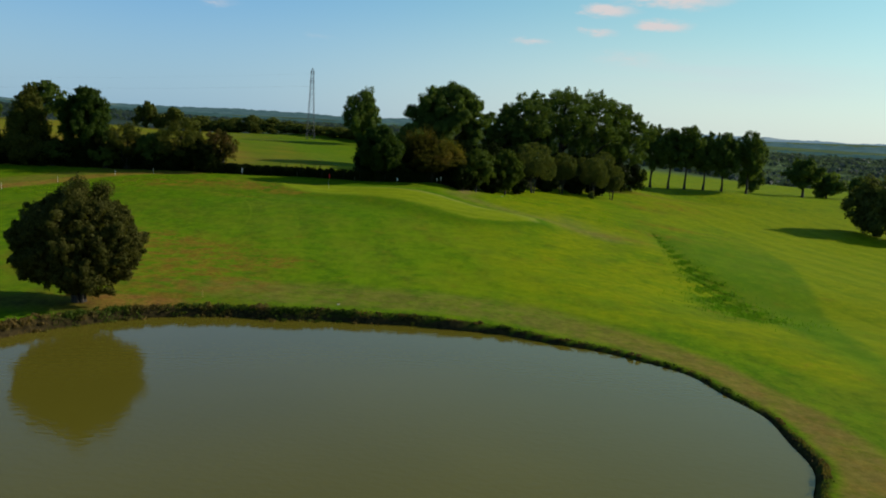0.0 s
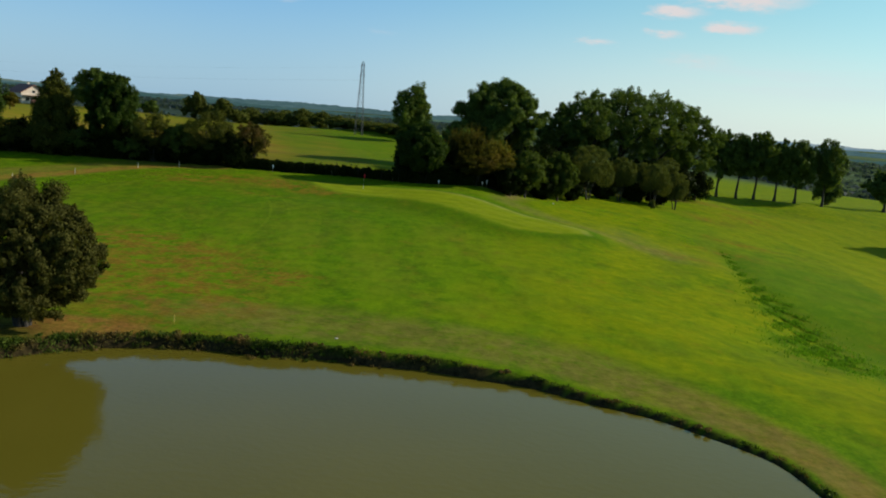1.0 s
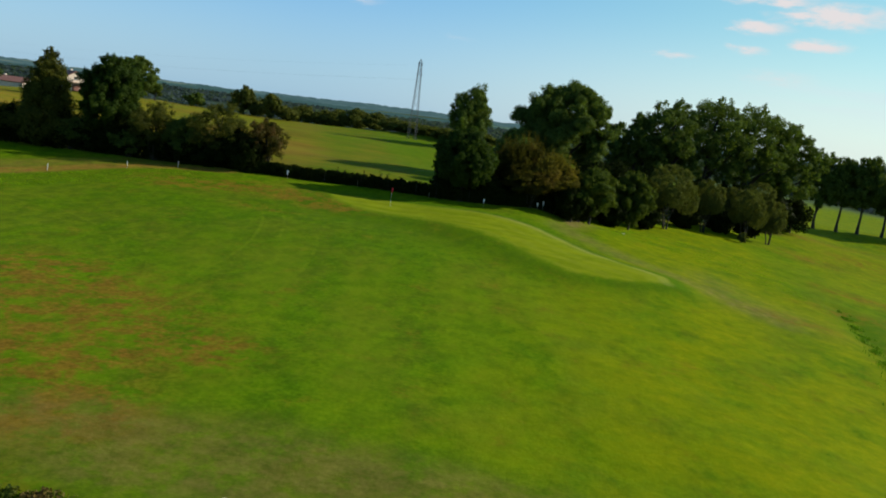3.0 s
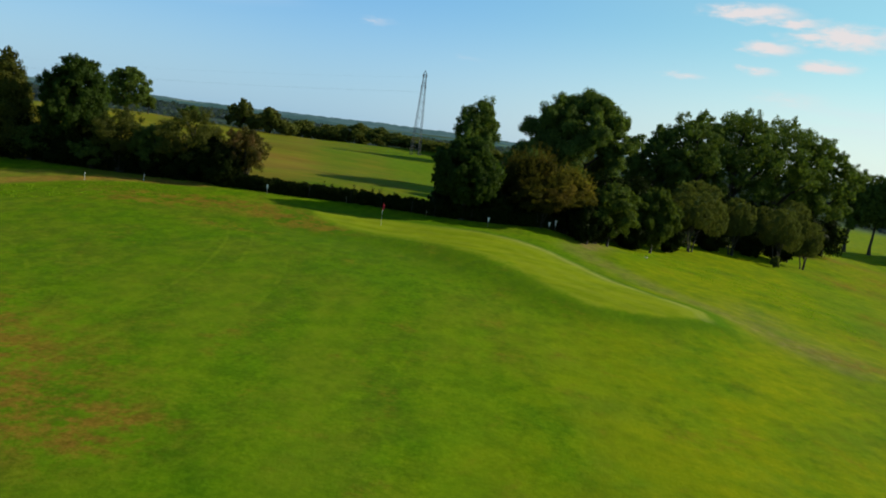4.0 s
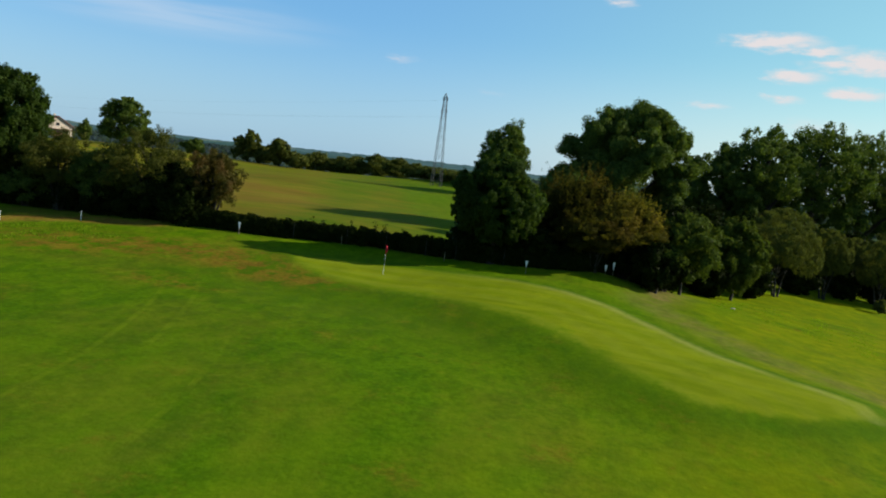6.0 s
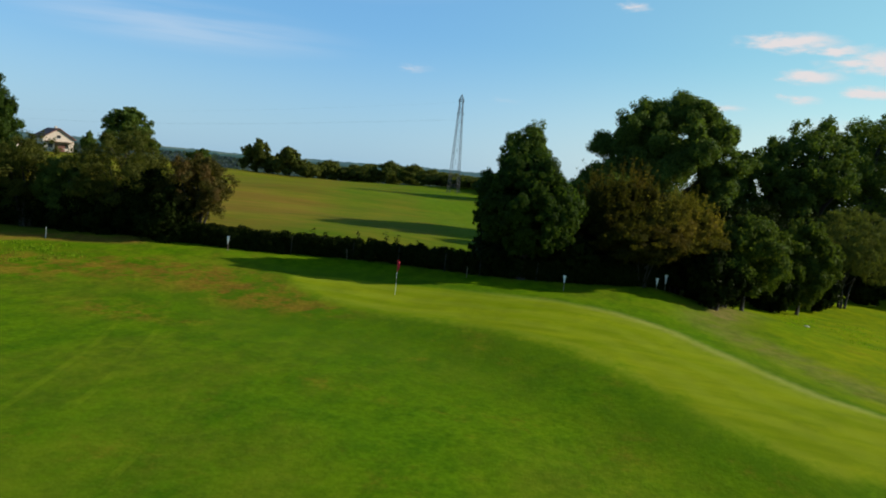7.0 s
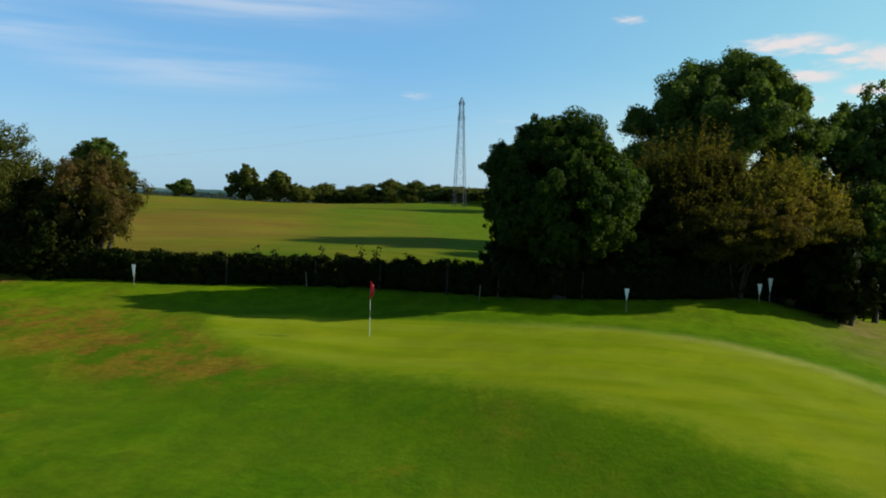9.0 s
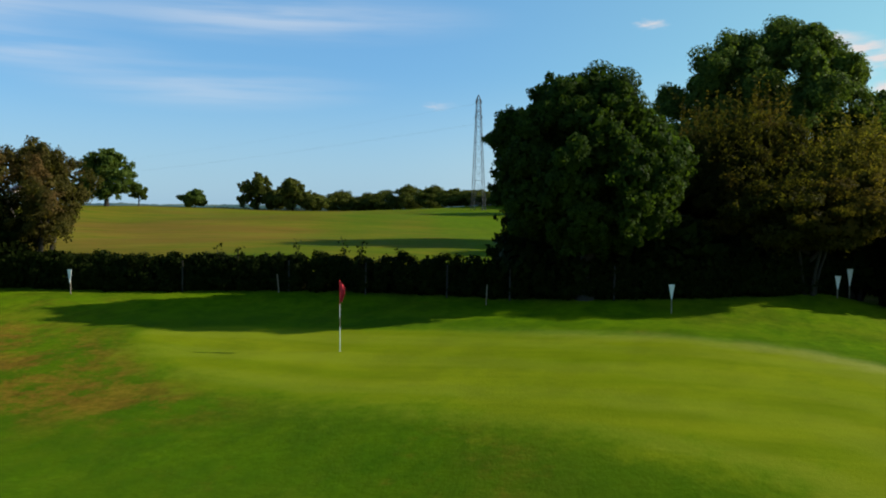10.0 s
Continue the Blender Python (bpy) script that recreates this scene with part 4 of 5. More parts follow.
tree("bush", 26.9, 155.5, 0.9, 1.7, "small dark bush in front of the willows", WILLOW, 50, bottom=0.05, lobes=6, size=0.16, count=1200, core=0.7, category="bush")

# ---- row of trees and the trees beyond it ----
for i, (x, top, w, b) in enumerate(((52.0, 16.0, 10.5, 0.32), (57.0, 15.2, 9.5, 0.36), (61.5, 16.4, 11.0, 0.34), (66.8, 14.6, 9.0, 0.34), (72.0, 15.6, 11.0, 0.27), (79.2, 16.0, 11.0, 0.24))):
    tree("row_tree", x, 214.0 + 0.15 * (x - 50), top, 0.96 * w, "tall dark tree with a bare trunk standing in a row", OAK, 60 + i, bottom=b - 0.08, lobes=30, size=0.24, count=16000, core=0.55, trunk=0.30, lobe_size=0.25, loose=0.5, taper=0.1, fuzz=110, inner=0.07, group="row of trees")
tree("bush", 89.0, 243.0, 7.0, 9.0, "dark bush beyond the row of trees", OAK, 335, bottom=0.0, lobes=12, size=0.34, count=4000, core=0.7, category="bush", lobe_size=0.36)
tree("tree", 101.5, 235.0, 9.0, 13.0, "wide low dark tree standing alone", OAK, 70, bottom=0.25, lobes=16, size=0.40, count=7000, core=0.55, lobe_size=0.30, loose=0.7, fuzz=80)
tree("bush", 113.0, 245.0, 5.0, 11.0, "dark green bushes at the fairway edge", OAK, 71, bottom=0.03, lobes=10, size=0.5, count=3500, core=0.7, category="bush")
tree("bush", 125.0, 250.0, 4.0, 9.0, "dark green bush at the fairway edge", OAK, 72, bottom=0.03, lobes=10, size=0.5, count=3000, core=0.7, category="bush")
tree("bush", 88.0, 165.0, 7.0, 14.0, "broad dark round bush on the slope", WILLOW, 73, bottom=0.03, lobes=16, size=0.4, count=9000, core=0.75, category="bush")
tree("bush", 95.0, 160.0, 5.0, 10.0, "dark round bush on the slope", WILLOW, 74, bottom=0.03, lobes=12, size=0.4, count=5000, core=0.75, category="bush")

# ---- old hedgerow by the left field ----
tree("tree", -57.0, 120.5, 15.1, 10.0, "large dark green tree in the old hedgerow", ROUND, 80, bottom=0.12, lobes=46, size=0.16, count=38000, core=0.6, lobe_size=0.22, loose=0.6, fuzz=500, inner=0.1)
spire = []
for i in range(46):
    h, a = i / 45, i * 2.4
    r = 4.1 * (1 - h) ** 0.75 + 0.15
    spire.append((0.72 * r * math.cos(a), 0.72 * r * math.sin(a), 1.6 + 10.2 * h, 0.5 + 0.34 * r, 0.7 + 0.26 * r))
tree("tree", -65.6, 120.0, 14.4, 8.4, "pointed dark tree in the old hedgerow", OLIVE, 81, bottom=0.10, lobes=46, size=0.15, count=26000, core=0.7, fuzz=350, rows=spire)
tree("tree", -78.3, 120.0, 15.5, 9.0, "dark green tree in the old hedgerow", ROUND, 82, bottom=0.12, lobes=20, size=0.22, count=16000, core=0.68, lobe_size=0.34)
for i, (x, y, top, w, mat, words) in enumerate(((-50.0, 119.2, 9.7, 7.8, OLIVE, "olive green hedgerow bush"), (-41.7, 119.6, 10.4, 8.6, OLIVE, "olive green hedgerow bush with light leaves"), (-36.0, 120.6, 9.9, 5.8, RUSSET, "russet brown hedgerow bush at the hedge end"),
                                        (-45.8, 119.4, 8.5, 6.2, OAK, "dark hedgerow bush with dense foliage"), (-53.3, 119.0, 5.8, 5.8, OAK, "dark hedgerow bush with dense foliage"), (-61.6, 119.5, 6.4, 6.4, OAK, "dark hedgerow bush with dense foliage"),
                                        (-72.0, 119.5, 7.0, 7.2, OLIVE, "olive hedgerow bush with dense foliage"), (-84.0, 119.0, 6.8, 8.0, OAK, "dark hedgerow bush with dense foliage"), (-94.0, 119.0, 7.4, 9.5, OLIVE, "olive hedgerow bush with dense foliage"), (-38.2, 119.6, 6.4, 4.8, SHADED_LEAVES, "low dark hedgerow bush"))):
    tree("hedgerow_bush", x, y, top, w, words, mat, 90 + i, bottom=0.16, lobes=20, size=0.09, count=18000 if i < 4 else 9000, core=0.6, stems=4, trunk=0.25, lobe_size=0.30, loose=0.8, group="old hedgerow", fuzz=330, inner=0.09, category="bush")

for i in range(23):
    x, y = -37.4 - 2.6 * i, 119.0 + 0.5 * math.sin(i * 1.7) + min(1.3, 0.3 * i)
    tree("hedgerow_bush", x, y, gz(x, y) + 4.2 + 1.2 * math.sin(i * 2.1), 5.0, "low dark bush closing the old hedgerow", SHADED_LEAVES, 200 + i, bottom=-0.2, lobes=11, size=0.15, count=4600, core=0.85, stems=3, trunk=0.15, group="old hedgerow", category="bush", inner=0.3)

# ---- far side of the field ----
tree("tree", -116.0, 184.0, 9.6, 5.6, "small tree with yellow autumn leaves before the house", YELLOWING, 115, bottom=0.1, lobes=14, size=0.2, count=4000, core=0.6, lobe_size=0.32)
tree("conifer", -143.0, 242.0, 12.2, 4.6, "narrow pointed dark conifer beside the house", OAK, 116, bottom=0.02, lobes=24, size=0.22, count=4500, core=0.75, lobe_size=0.26, taper=1.2)
tree("tree", -117.0, 222.0, 18.7, 12.5, "lone broad tree at the far field edge", OAK, 110, bottom=0.02, lobes=24, size=0.32, count=11000, core=0.5, lobe_size=0.26, loose=0.8, fuzz=120, inner=0.07)
tree("small_tree", -117.4, 232.0, 11.4, 4.4, "small thin tree at the far field edge", FEATHER, 111, bottom=0.2, lobes=10, size=0.26, count=2600, core=0.4, lobe_size=0.28, loose=1.0, fuzz=60, inner=0.05)
tree("bush", -109.3, 240.0, 9.9, 6.5, "dark small tree on the field crest", OAK, 112, bottom=0.05, lobes=9, size=0.4, count=2500, core=0.65, category="bush")
tree("tree", -98.4, 247.3, 14.6, 8.6, "dark field tree of the far tree line", FIELD_BUSH, 113, bottom=0.0, lobes=16, size=0.34, count=6000, core=0.5, lobe_size=0.28, loose=0.8, fuzz=100, inner=0.08, group="far tree line")
tree("tree", -88.7, 245.4, 12.8, 8.6, "dark field tree of the far tree line", FIELD_BUSH, 114, bottom=0.0, lobes=16, size=0.34, count=6000, core=0.5, lobe_size=0.28, loose=0.8, fuzz=100, inner=0.08, group="far tree line")
for i, (x, y, top, w) in enumerate(((-94.2, 248, 9.6, 6.0), (-84.8, 247, 8.6, 6.4), (-88.5, 270, 9.8, 8.8), (-82.0, 270, 8.9, 7.8), (-77.5, 270, 9.8, 8.8), (-71.0, 270, 11.1, 8.8), (-62.9, 263, 10.6, 7.6), (-56.2, 256, 9.6, 6.9), (-51.9, 252, 9.2, 7.0), (-49.0, 249, 9.1, 7.2),
                                     (-45.0, 246, 8.8, 7.6), (-40.8, 242, 8.8, 8.0), (-36.0, 236, 8.9, 8.2), (-31.0, 233, 8.9, 8.2), (-25.0, 228, 9.0, 8.0))):
    tree("bush", x, y, top + 0.7, w * 1.3, "dark bush of the far tree line", FIELD_BUSH, 120 + i, bottom=-0.05, lobes=22, size=0.2, count=7500, core=0.85, lobe_size=0.27, loose=0.0, fuzz=20, group="far tree line", category="bush", inner=0.25)


# ---- hedge ----
def build_hedge():
    rng = np.random.default_rng(140)
    ob = root("hedge", -20.0, 121.9, gz(-20, 121.9), "long clipped dark hedge with loose twigs", "hedge")
    base = np.array(ob.location)
    length = sum(math.dist(a, b) for a, b in zip(HEDGE_LINE, HEDGE_LINE[1:]))
    n = int(length / 0.55)
    lobes = []
    for i in range(n):
        k = i / (n - 1) * (len(HEDGE_LINE) - 1)
        j = min(int(k), len(HEDGE_LINE) - 2)
        (ax, ay), (bx, by) = HEDGE_LINE[j], HEDGE_LINE[j + 1]
        x, y = ax + (bx - ax) * (k - j), ay + (by - ay) * (k - j)
        g = gz(x, y)
        for h, r in ((0.3, 0.72), (0.75, 0.68), (1.1, 0.6)):
            lobes.append((x - base[0] + rng.normal(0, 0.08), y - base[1] + rng.normal(0, 0.1), g + h + rng.normal(0, 0.05) - base[2], r, 0.46))
    part_mesh("foliage", crown_mesh("foliage", rng, lobes, 110000, 0.06, SHADED_LEAVES, 0.95, twigs=6, inner=0.8), ob)
    for i in range(7):
        x = rng.uniform(-35, -16)
        y = np.interp(x, [p[0] for p in HEDGE_LINE], [p[1] for p in HEDGE_LINE]) + rng.normal(0, 0.2)
        foot = np.array((x, y, gz(x, y) + 0.9)) - base
        tip = foot + (rng.normal(0, 0.15), rng.normal(0, 0.1), rng.uniform(0.6, 1.2))
        v, f = tube([foot, (foot + tip) / 2 + (0.03, 0, 0), tip], [0.02, 0.014, 0.006], 5)
        twig = part_mesh("twig", mesh_from("twig", v, f, BARK), ob)
        at = foot + (tip - foot) * rng.random((40, 1)) + rng.normal(0, 0.09, (40, 3))
        v, f = leaves(rng, at, rng.normal(0, 1, (40, 3)), 0.1)
        part_mesh("twig_leaves", mesh_from("twig_leaves", v, f, SHADED_LEAVES), twig)


build_hedge()


# ---- marker posts, flag, stakes ----
def wedge_post(x, y, high, head, label, turn=0.0, lean=0.0):
    """A stake with a long board that tapers down to a point."""
    z = gz(x, y)
    ob = root("marker_post", x, y, z, label, "marker post", "boundary markers")
    ob.rotation_euler = (0, lean, turn)
    bm = bmesh.new()
    box(bm, (0.035, 0.03, high - 0.05), (0, 0.02, (high - 0.05) / 2 - 0.1))
    part("stake", bm, GREY_WOOD if head > 0.3 else WHITE, ob)
    bm = bmesh.new()
    w = 0.105
    pts = [(-w, high), (w, high), (w * 0.16, high - head), (-w * 0.16, high - head)]
    front = [bm.verts.new((px, -0.02, pz)) for px, pz in pts]
    back = [bm.verts.new((px, 0.003, pz)) for px, pz in pts]
    bm.faces.new(front)
    bm.faces.new(back[::-1])
    for i in range(4):
        bm.faces.new((front[i], back[i], back[(i + 1) % 4], front[(i + 1) % 4]))
    bmesh.ops.recalc_face_normals(bm, faces=bm.faces)
    part("board", bm, WHITE, ob, "white tapered board")
    return ob


def stake(x, y, high, label, mat=WHITE, lean=0.0, thick=0.06, group="boundary stakes"):
    ob = root("stake", x, y, gz(x, y), label, "stake", group)
    ob.rotation_euler = (0, lean, 0.3)
    bm = bmesh.new()
    box(bm, (thick, thick, high + 0.2), (0, 0, high / 2 - 0.1))
    bmesh.ops.bevel(bm, geom=bm.edges[:], offset=thick * 0.15, segments=1, affect="EDGES")
    part("shaft", bm, mat, ob)
    bm = bmesh.new()
    bmesh.ops.create_cone(bm, cap_ends=True, segments=4, radius1=thick * 0.7, radius2=thick * 0.2, depth=thick, matrix=Matrix.Translation((0, 0, high + thick / 2)) @ Matrix.Rotation(radians(45), 4, "Z"))
    part("tip", bm, mat, ob)
    return ob


wedge_post(-31.9, 118.0, 1.0, 0.55, "white wedge-shaped marker post at the hedge end")
wedge_post(-8.5, 119.9, 1.0, 0.5, "white wedge-shaped marker post in the shade")
wedge_post(-2.6, 124.4, 0.85, 0.5, "white wedge-shaped marker post in the shade")
wedge_post(-2.0, 125.5, 1.15, 0.65, "taller white wedge-shaped marker post in the shade")
# two white stakes in the hedge's shade; the grey stands for that shade
stake(-24.1, 121.0, 0.75, "thin white stake greyed for shade, leaning before the hedge", GREY_WOOD, lean=-0.08, thick=0.035)
stake(-15.2, 120.6, 0.75, "thin white stake greyed for shade before the hedge", GREY_WOOD, lean=0.05, thick=0.035)
for x, y in ((-44.1, 114.6), (-47.9, 110.3), (-52.5, 103.1), (-55.6, 95.4)):
    stake(x, y, 0.75, "white stake beside the brown track", thick=0.036)
stake(-15.3, 49.7, 0.42, "small pale wooden stake on the pond bank", PALE_WOOD, 0.03, 0.04, "")
for x in (-28.0, -23.8, -20.4, -17.0, -14.5, -10.6):
    y = float(np.interp(x, [p[0] for p in HEDGE_LINE], [p[1] for p in HEDGE_LINE])) - 0.62
    stake(x, y, 1.25, "dark weathered wooden fence post in the hedge", OLD_WOOD, 0.02, 0.06, "fence posts")


def build_flag():
    z = gz(-17.9, 113.38)
    ob = root("flagstick", -17.9, 113.38, z, "white flagstick with a red flag standing in the hole", "flag")
    for i, (a, b, mat) in enumerate(((-0.1, 0.72, WHITE), (0.72, 1.0, GREY_WOOD), (1.0, 1.4, WHITE), (1.4, 2.13, RED))):
        bm = bmesh.new()
        bmesh.ops.create_cone(bm, cap_ends=True, segments=12, radius1=0.009, radius2=0.009, depth=b - a, matrix=Matrix.Translation((0, 0, (a + b) / 2)))
        part("pole_section", bm, mat, ob, "white pole section" if mat is WHITE else "red pole section" if mat is RED else "faded grey pole section")
    # limp cloth in folds
    n, rows, v, f = 14, 16, [], []
    for j in range(rows):
        h = j / (rows - 1)
        for i in range(n):
            k = i / (n - 1)
            reach = 0.155 * (0.35 + 0.65 * math.sin(math.pi * min(1, 0.15 + 0.85 * h)))
            v.append((0.016 + reach * k, 0.05 * math.sin(9 * k + 2 * h) * k, 2.12 - 0.62 * h - 0.16 * k * (1 - h * 0.6)))
    for j in range(rows - 1):
        for i in range(n - 1):
            a = j * n + i
            f.append((a, a + 1, a + n + 1, a + n))
    cloth = part_mesh("cloth", mesh_from("cloth", v, f, RED, True), ob, "red drooping flag cloth")
    thick = cloth.modifiers.new("thickness", "SOLIDIFY")
    thick.thickness = 0.004
    bm = bmesh.new()
    bmesh.ops.create_cone(bm, cap_ends=False, segments=16, radius1=0.054, radius2=0.054, depth=0.1, matrix=Matrix.Translation((0, 0, -0.045)))
    part("hole_cup", bm, WHITE, ob)


build_flag()


# ---- pylons and cables ----
def pylon(x, y, z, high, foot, label):
    ob = root("pylon", x, y, z, label, "pylon")
    levels = [0, 0.13, 0.26, 0.38, 0.49, 0.59, 0.68, 0.76, 0.83, 0.90, 0.96]
    def half(k):
        return foot / 2 * (1 - k) + 0.28 * k

    def corner(k, i):
        a = math.pi / 4 + i * math.pi / 2
        return (half(k) * math.sqrt(2) * math.cos(a), half(k) * math.sqrt(2) * math.sin(a), k * high)
    for i in range(4):
        v, f = tube([corner(k, i) for k in levels], [0.055] * len(levels), 4)
        part_mesh("leg", mesh_from("leg", v, f, STEEL), ob)
    for a, b in zip(levels, levels[1:]):
        for i in range(4):
            for p, q in ((corner(a, i), corner(b, (i + 1) % 4)), (corner(a, (i + 1) % 4), corner(b, i)), (corner(b, i), corner(b, (i + 1) % 4))):
                bm = bmesh.new()
                bar(bm, p, q, 0.032)
                part("brace", bm, STEEL, ob)
    for k, w in ((0.82, 0.62), (0.95, 0.5)):
        bm = bmesh.new()
        bar(bm, (-w, 0, k * high), (w, 0, k * high), 0.09)
        bar(bm, (-w, 0, k * high), (0, 0, (k + 0.04) * high), 0.06)
        bar(bm, (w, 0, k * high), (0, 0, (k + 0.04) * high), 0.06)
        arm = part("crossarm", bm, STEEL, ob)
        for sx in (-w, w):
            bm = bmesh.new()
            for j in range(4):
                bmesh.ops.create_cone(bm, cap_ends=True, segments=8, radius1=0.09, radius2=0.04, depth=0.1, matrix=Matrix.Translation((sx, 0, k * high - 0.12 - 0.12 * j)))
            part("insulator", bm, DARK_GLASS, arm)
    bm = bmesh.new()
    for i in range(4):
        bar(bm, corner(0.96, i), (0, 0, high), 0.07)
    part("peak", bm, STEEL, ob)
    return ob


pylon(-42.7, 226.0, gz(-42.7, 226.0), 25.6 - gz(-42.7, 226.0), 2.1, "grey steel lattice pylon beyond the field")
pylon(300.0, 530.0, gz(300.0, 530.0), 30.0, 4.0, "distant steel lattice pylon in the valley")


def cable(a, b, sag):
    a, b = np.array(a, float), np.array(b, float)
    path = [a + (b - a) * k - np.array((0, 0, 4 * sag * k * (1 - k))) for k in np.linspace(0, 1, 24)]
    v, f = tube(path, [0.005] * 24, 5)
    tagged(new("cable", mesh_from("cable", v, f, STEEL, True)), "thin overhead power cable on the pylon", "cable", "power cables")


for dx, h in ((-0.9, 20.6), (0.9, 20.6), (-0.7, 24.0)):
    cable((-42.7 + dx, 226.0, h), (-430.0 + dx, 411.0, h + 2.0), 6.0)


# ---- houses ----
def house(x, y, length, depth, eaves, ridge, turn, label, door=True):
    z = gz(x, y)
    ob = root("house", x, y, z, label, "house")
    ob.rotation_euler = (0, 0, turn)
    bm = bmesh.new()
    l, d = length / 2, depth / 2
    low = [bm.verts.new(p) for p in ((-l, -d, -0.3), (l, -d, -0.3), (l, d, -0.3), (-l, d, -0.3))]
    top = [bm.verts.new(p) for p in ((-l, -d, eaves), (l, -d, eaves), (l, d, eaves), (-l, d, eaves))]
    peak = [bm.verts.new((0, -d, ridge)), bm.verts.new((0, d, ridge))]
    bm.faces.new((low[0], low[1], top[1], peak[0], top[0]))
    bm.faces.new((low[2], low[3], top[3], peak[1], top[2]))
    bm.faces.new((low[1], low[2], top[2], top[1]))
    bm.faces.new((low[3], low[0], top[0], top[3]))
    part("wall", bm, PLASTER_WALL, ob)
    slope = math.atan2(ridge - eaves, l)
    for s in (-1, 1):
        bm = bmesh.new()
        run = l / math.cos(slope) + 0.5
        turn_m = Matrix.Rotation(s * slope, 4, "Y")
        box(bm, (run, depth + 0.9, 0.16), Vector((s * (l + 0.4) / 2, 0, (eaves + ridge) / 2 + 0.02)), turn_m)
        part("roof", bm, ROOF, ob)
    for wx, wz, w, h in ((0.0, eaves + 0.35, 0.8, 0.7), (-l * 0.5, 1.4, 1.0, 1.0), (l * 0.5, 1.4, 1.0, 1.0)):
        bm = bmesh.new()
        box(bm, (w, 0.08, h), (wx, -d - 0.01, wz))
        win = part("window", bm, DARK_GLASS, ob)
        bm = bmesh.new()
        box(bm, (w + 0.2, 0.16, 0.08), (wx, -d - 0.05, wz - h / 2 - 0.05))
        part("sill", bm, WHITE, win)
    if door:
        bm = bmesh.new()
        box(bm, (2.2, 0.1, 2.0), (0.3, -d - 0.02, 0.9))
        part("door", bm, ROOF, ob, "brown garage door")
        bm = bmesh.new()
        box(bm, (length * 0.9, 1.2, 0.12), (0, -d - 0.6, 2.35))
        part("awning", bm, ROOF, ob, "small brown tiled awning")
    bm = bmesh.new()
    box(bm, (0.5, 0.5, 1.1), (l * 0.25, d * 0.3, ridge + 0.1))
    part("chimney", bm, PLASTER_WALL, ob)
    return ob


house(-137.6, 223.4, 6.6, 8.4, 3.1, 5.2, 0.98, "cream rendered house with a brown tiled gable roof")
house(-158.0, 226.0, 9.0, 12.0, 2.2, 3.4, 1.75, "long low pale house with a shallow roof", False)


# ---- pond bank, ditch plants, stones ----
def weeds(name, label, category, at, high, mat, seed):
    """Tufts of blades at the places given."""
    rng = np.random.default_rng(seed)
    n = len(at)
    lean = rng.normal(0, 0.35, (n, 3)) * high[:, None]
    tip = at + lean
    tip[:, 2] = at[:, 2] + high
    side = np.cross(tip - at, rng.normal(0, 1, (n, 3)))
    side /= np.linalg.norm(side, axis=1)[:, None]
    w = (0.05 + 0.12 * high)[:, None] * 0.6
    v = np.stack([at - side * w * 0.5, at + side * w * 0.5, (at + tip) / 2 + side * w * 0.6, tip, (at + tip) / 2 - side * w * 0.6], 1).reshape(-1, 3)
    k = np.arange(n)[:, None] * 5
    f = np.concatenate([k + [0, 1, 2], k + [0, 2, 4], k + [4, 2, 3]])
    tagged(new(name, mesh_from(name, v, f, mat)), label, category, kind="stuff")


def build_bank():
    rng = np.random.default_rng(160)
    n = 24000
    a = rng.uniform(-1.3, 3.7, n)
    r = rng.uniform(14, 30, n)
    x, y = POND[0] + r * np.cos(a), POND[1] + r * np.sin(a)
    for _ in range(6):
        r = r - (shore(x, y) - 0.35)
        x, y = POND[0] + r * np.cos(a), POND[1] + r * np.sin(a)
    off = rng.normal(0.15, 0.3, n) * smooth(1.2, 1.8, a) + (0.28 + rng.normal(0, 0.1, n)) * (1 - smooth(1.2, 1.8, a))
    x, y = x + off * np.cos(a), y + off * np.sin(a)
    clump = 0.4 + 0.6 * np.sin(a * 31) * np.sin(a * 17 + 1) + 0.45 * np.sin(a * 71) * np.sin(a * 43)
    left = smooth(1.35, 1.9, a)
    keep = rng.random(n) < (0.25 + 0.7 * clump) * (0.22 + 0.78 * smooth(1.35, 1.75, a))
    z = np.maximum(ground_z(x, y), WATER - 0.05)
    high = rng.uniform(0.05, 0.17, n) * (0.6 + 0.6 * np.clip(clump, 0, 1)) * (1 + 0.4 * left)
    weeds("bank_weeds", "tangled dark weeds and long grass hanging over the pond bank", "weeds", np.stack([x, y, z], 1)[keep], high[keep], BLADE, 161)


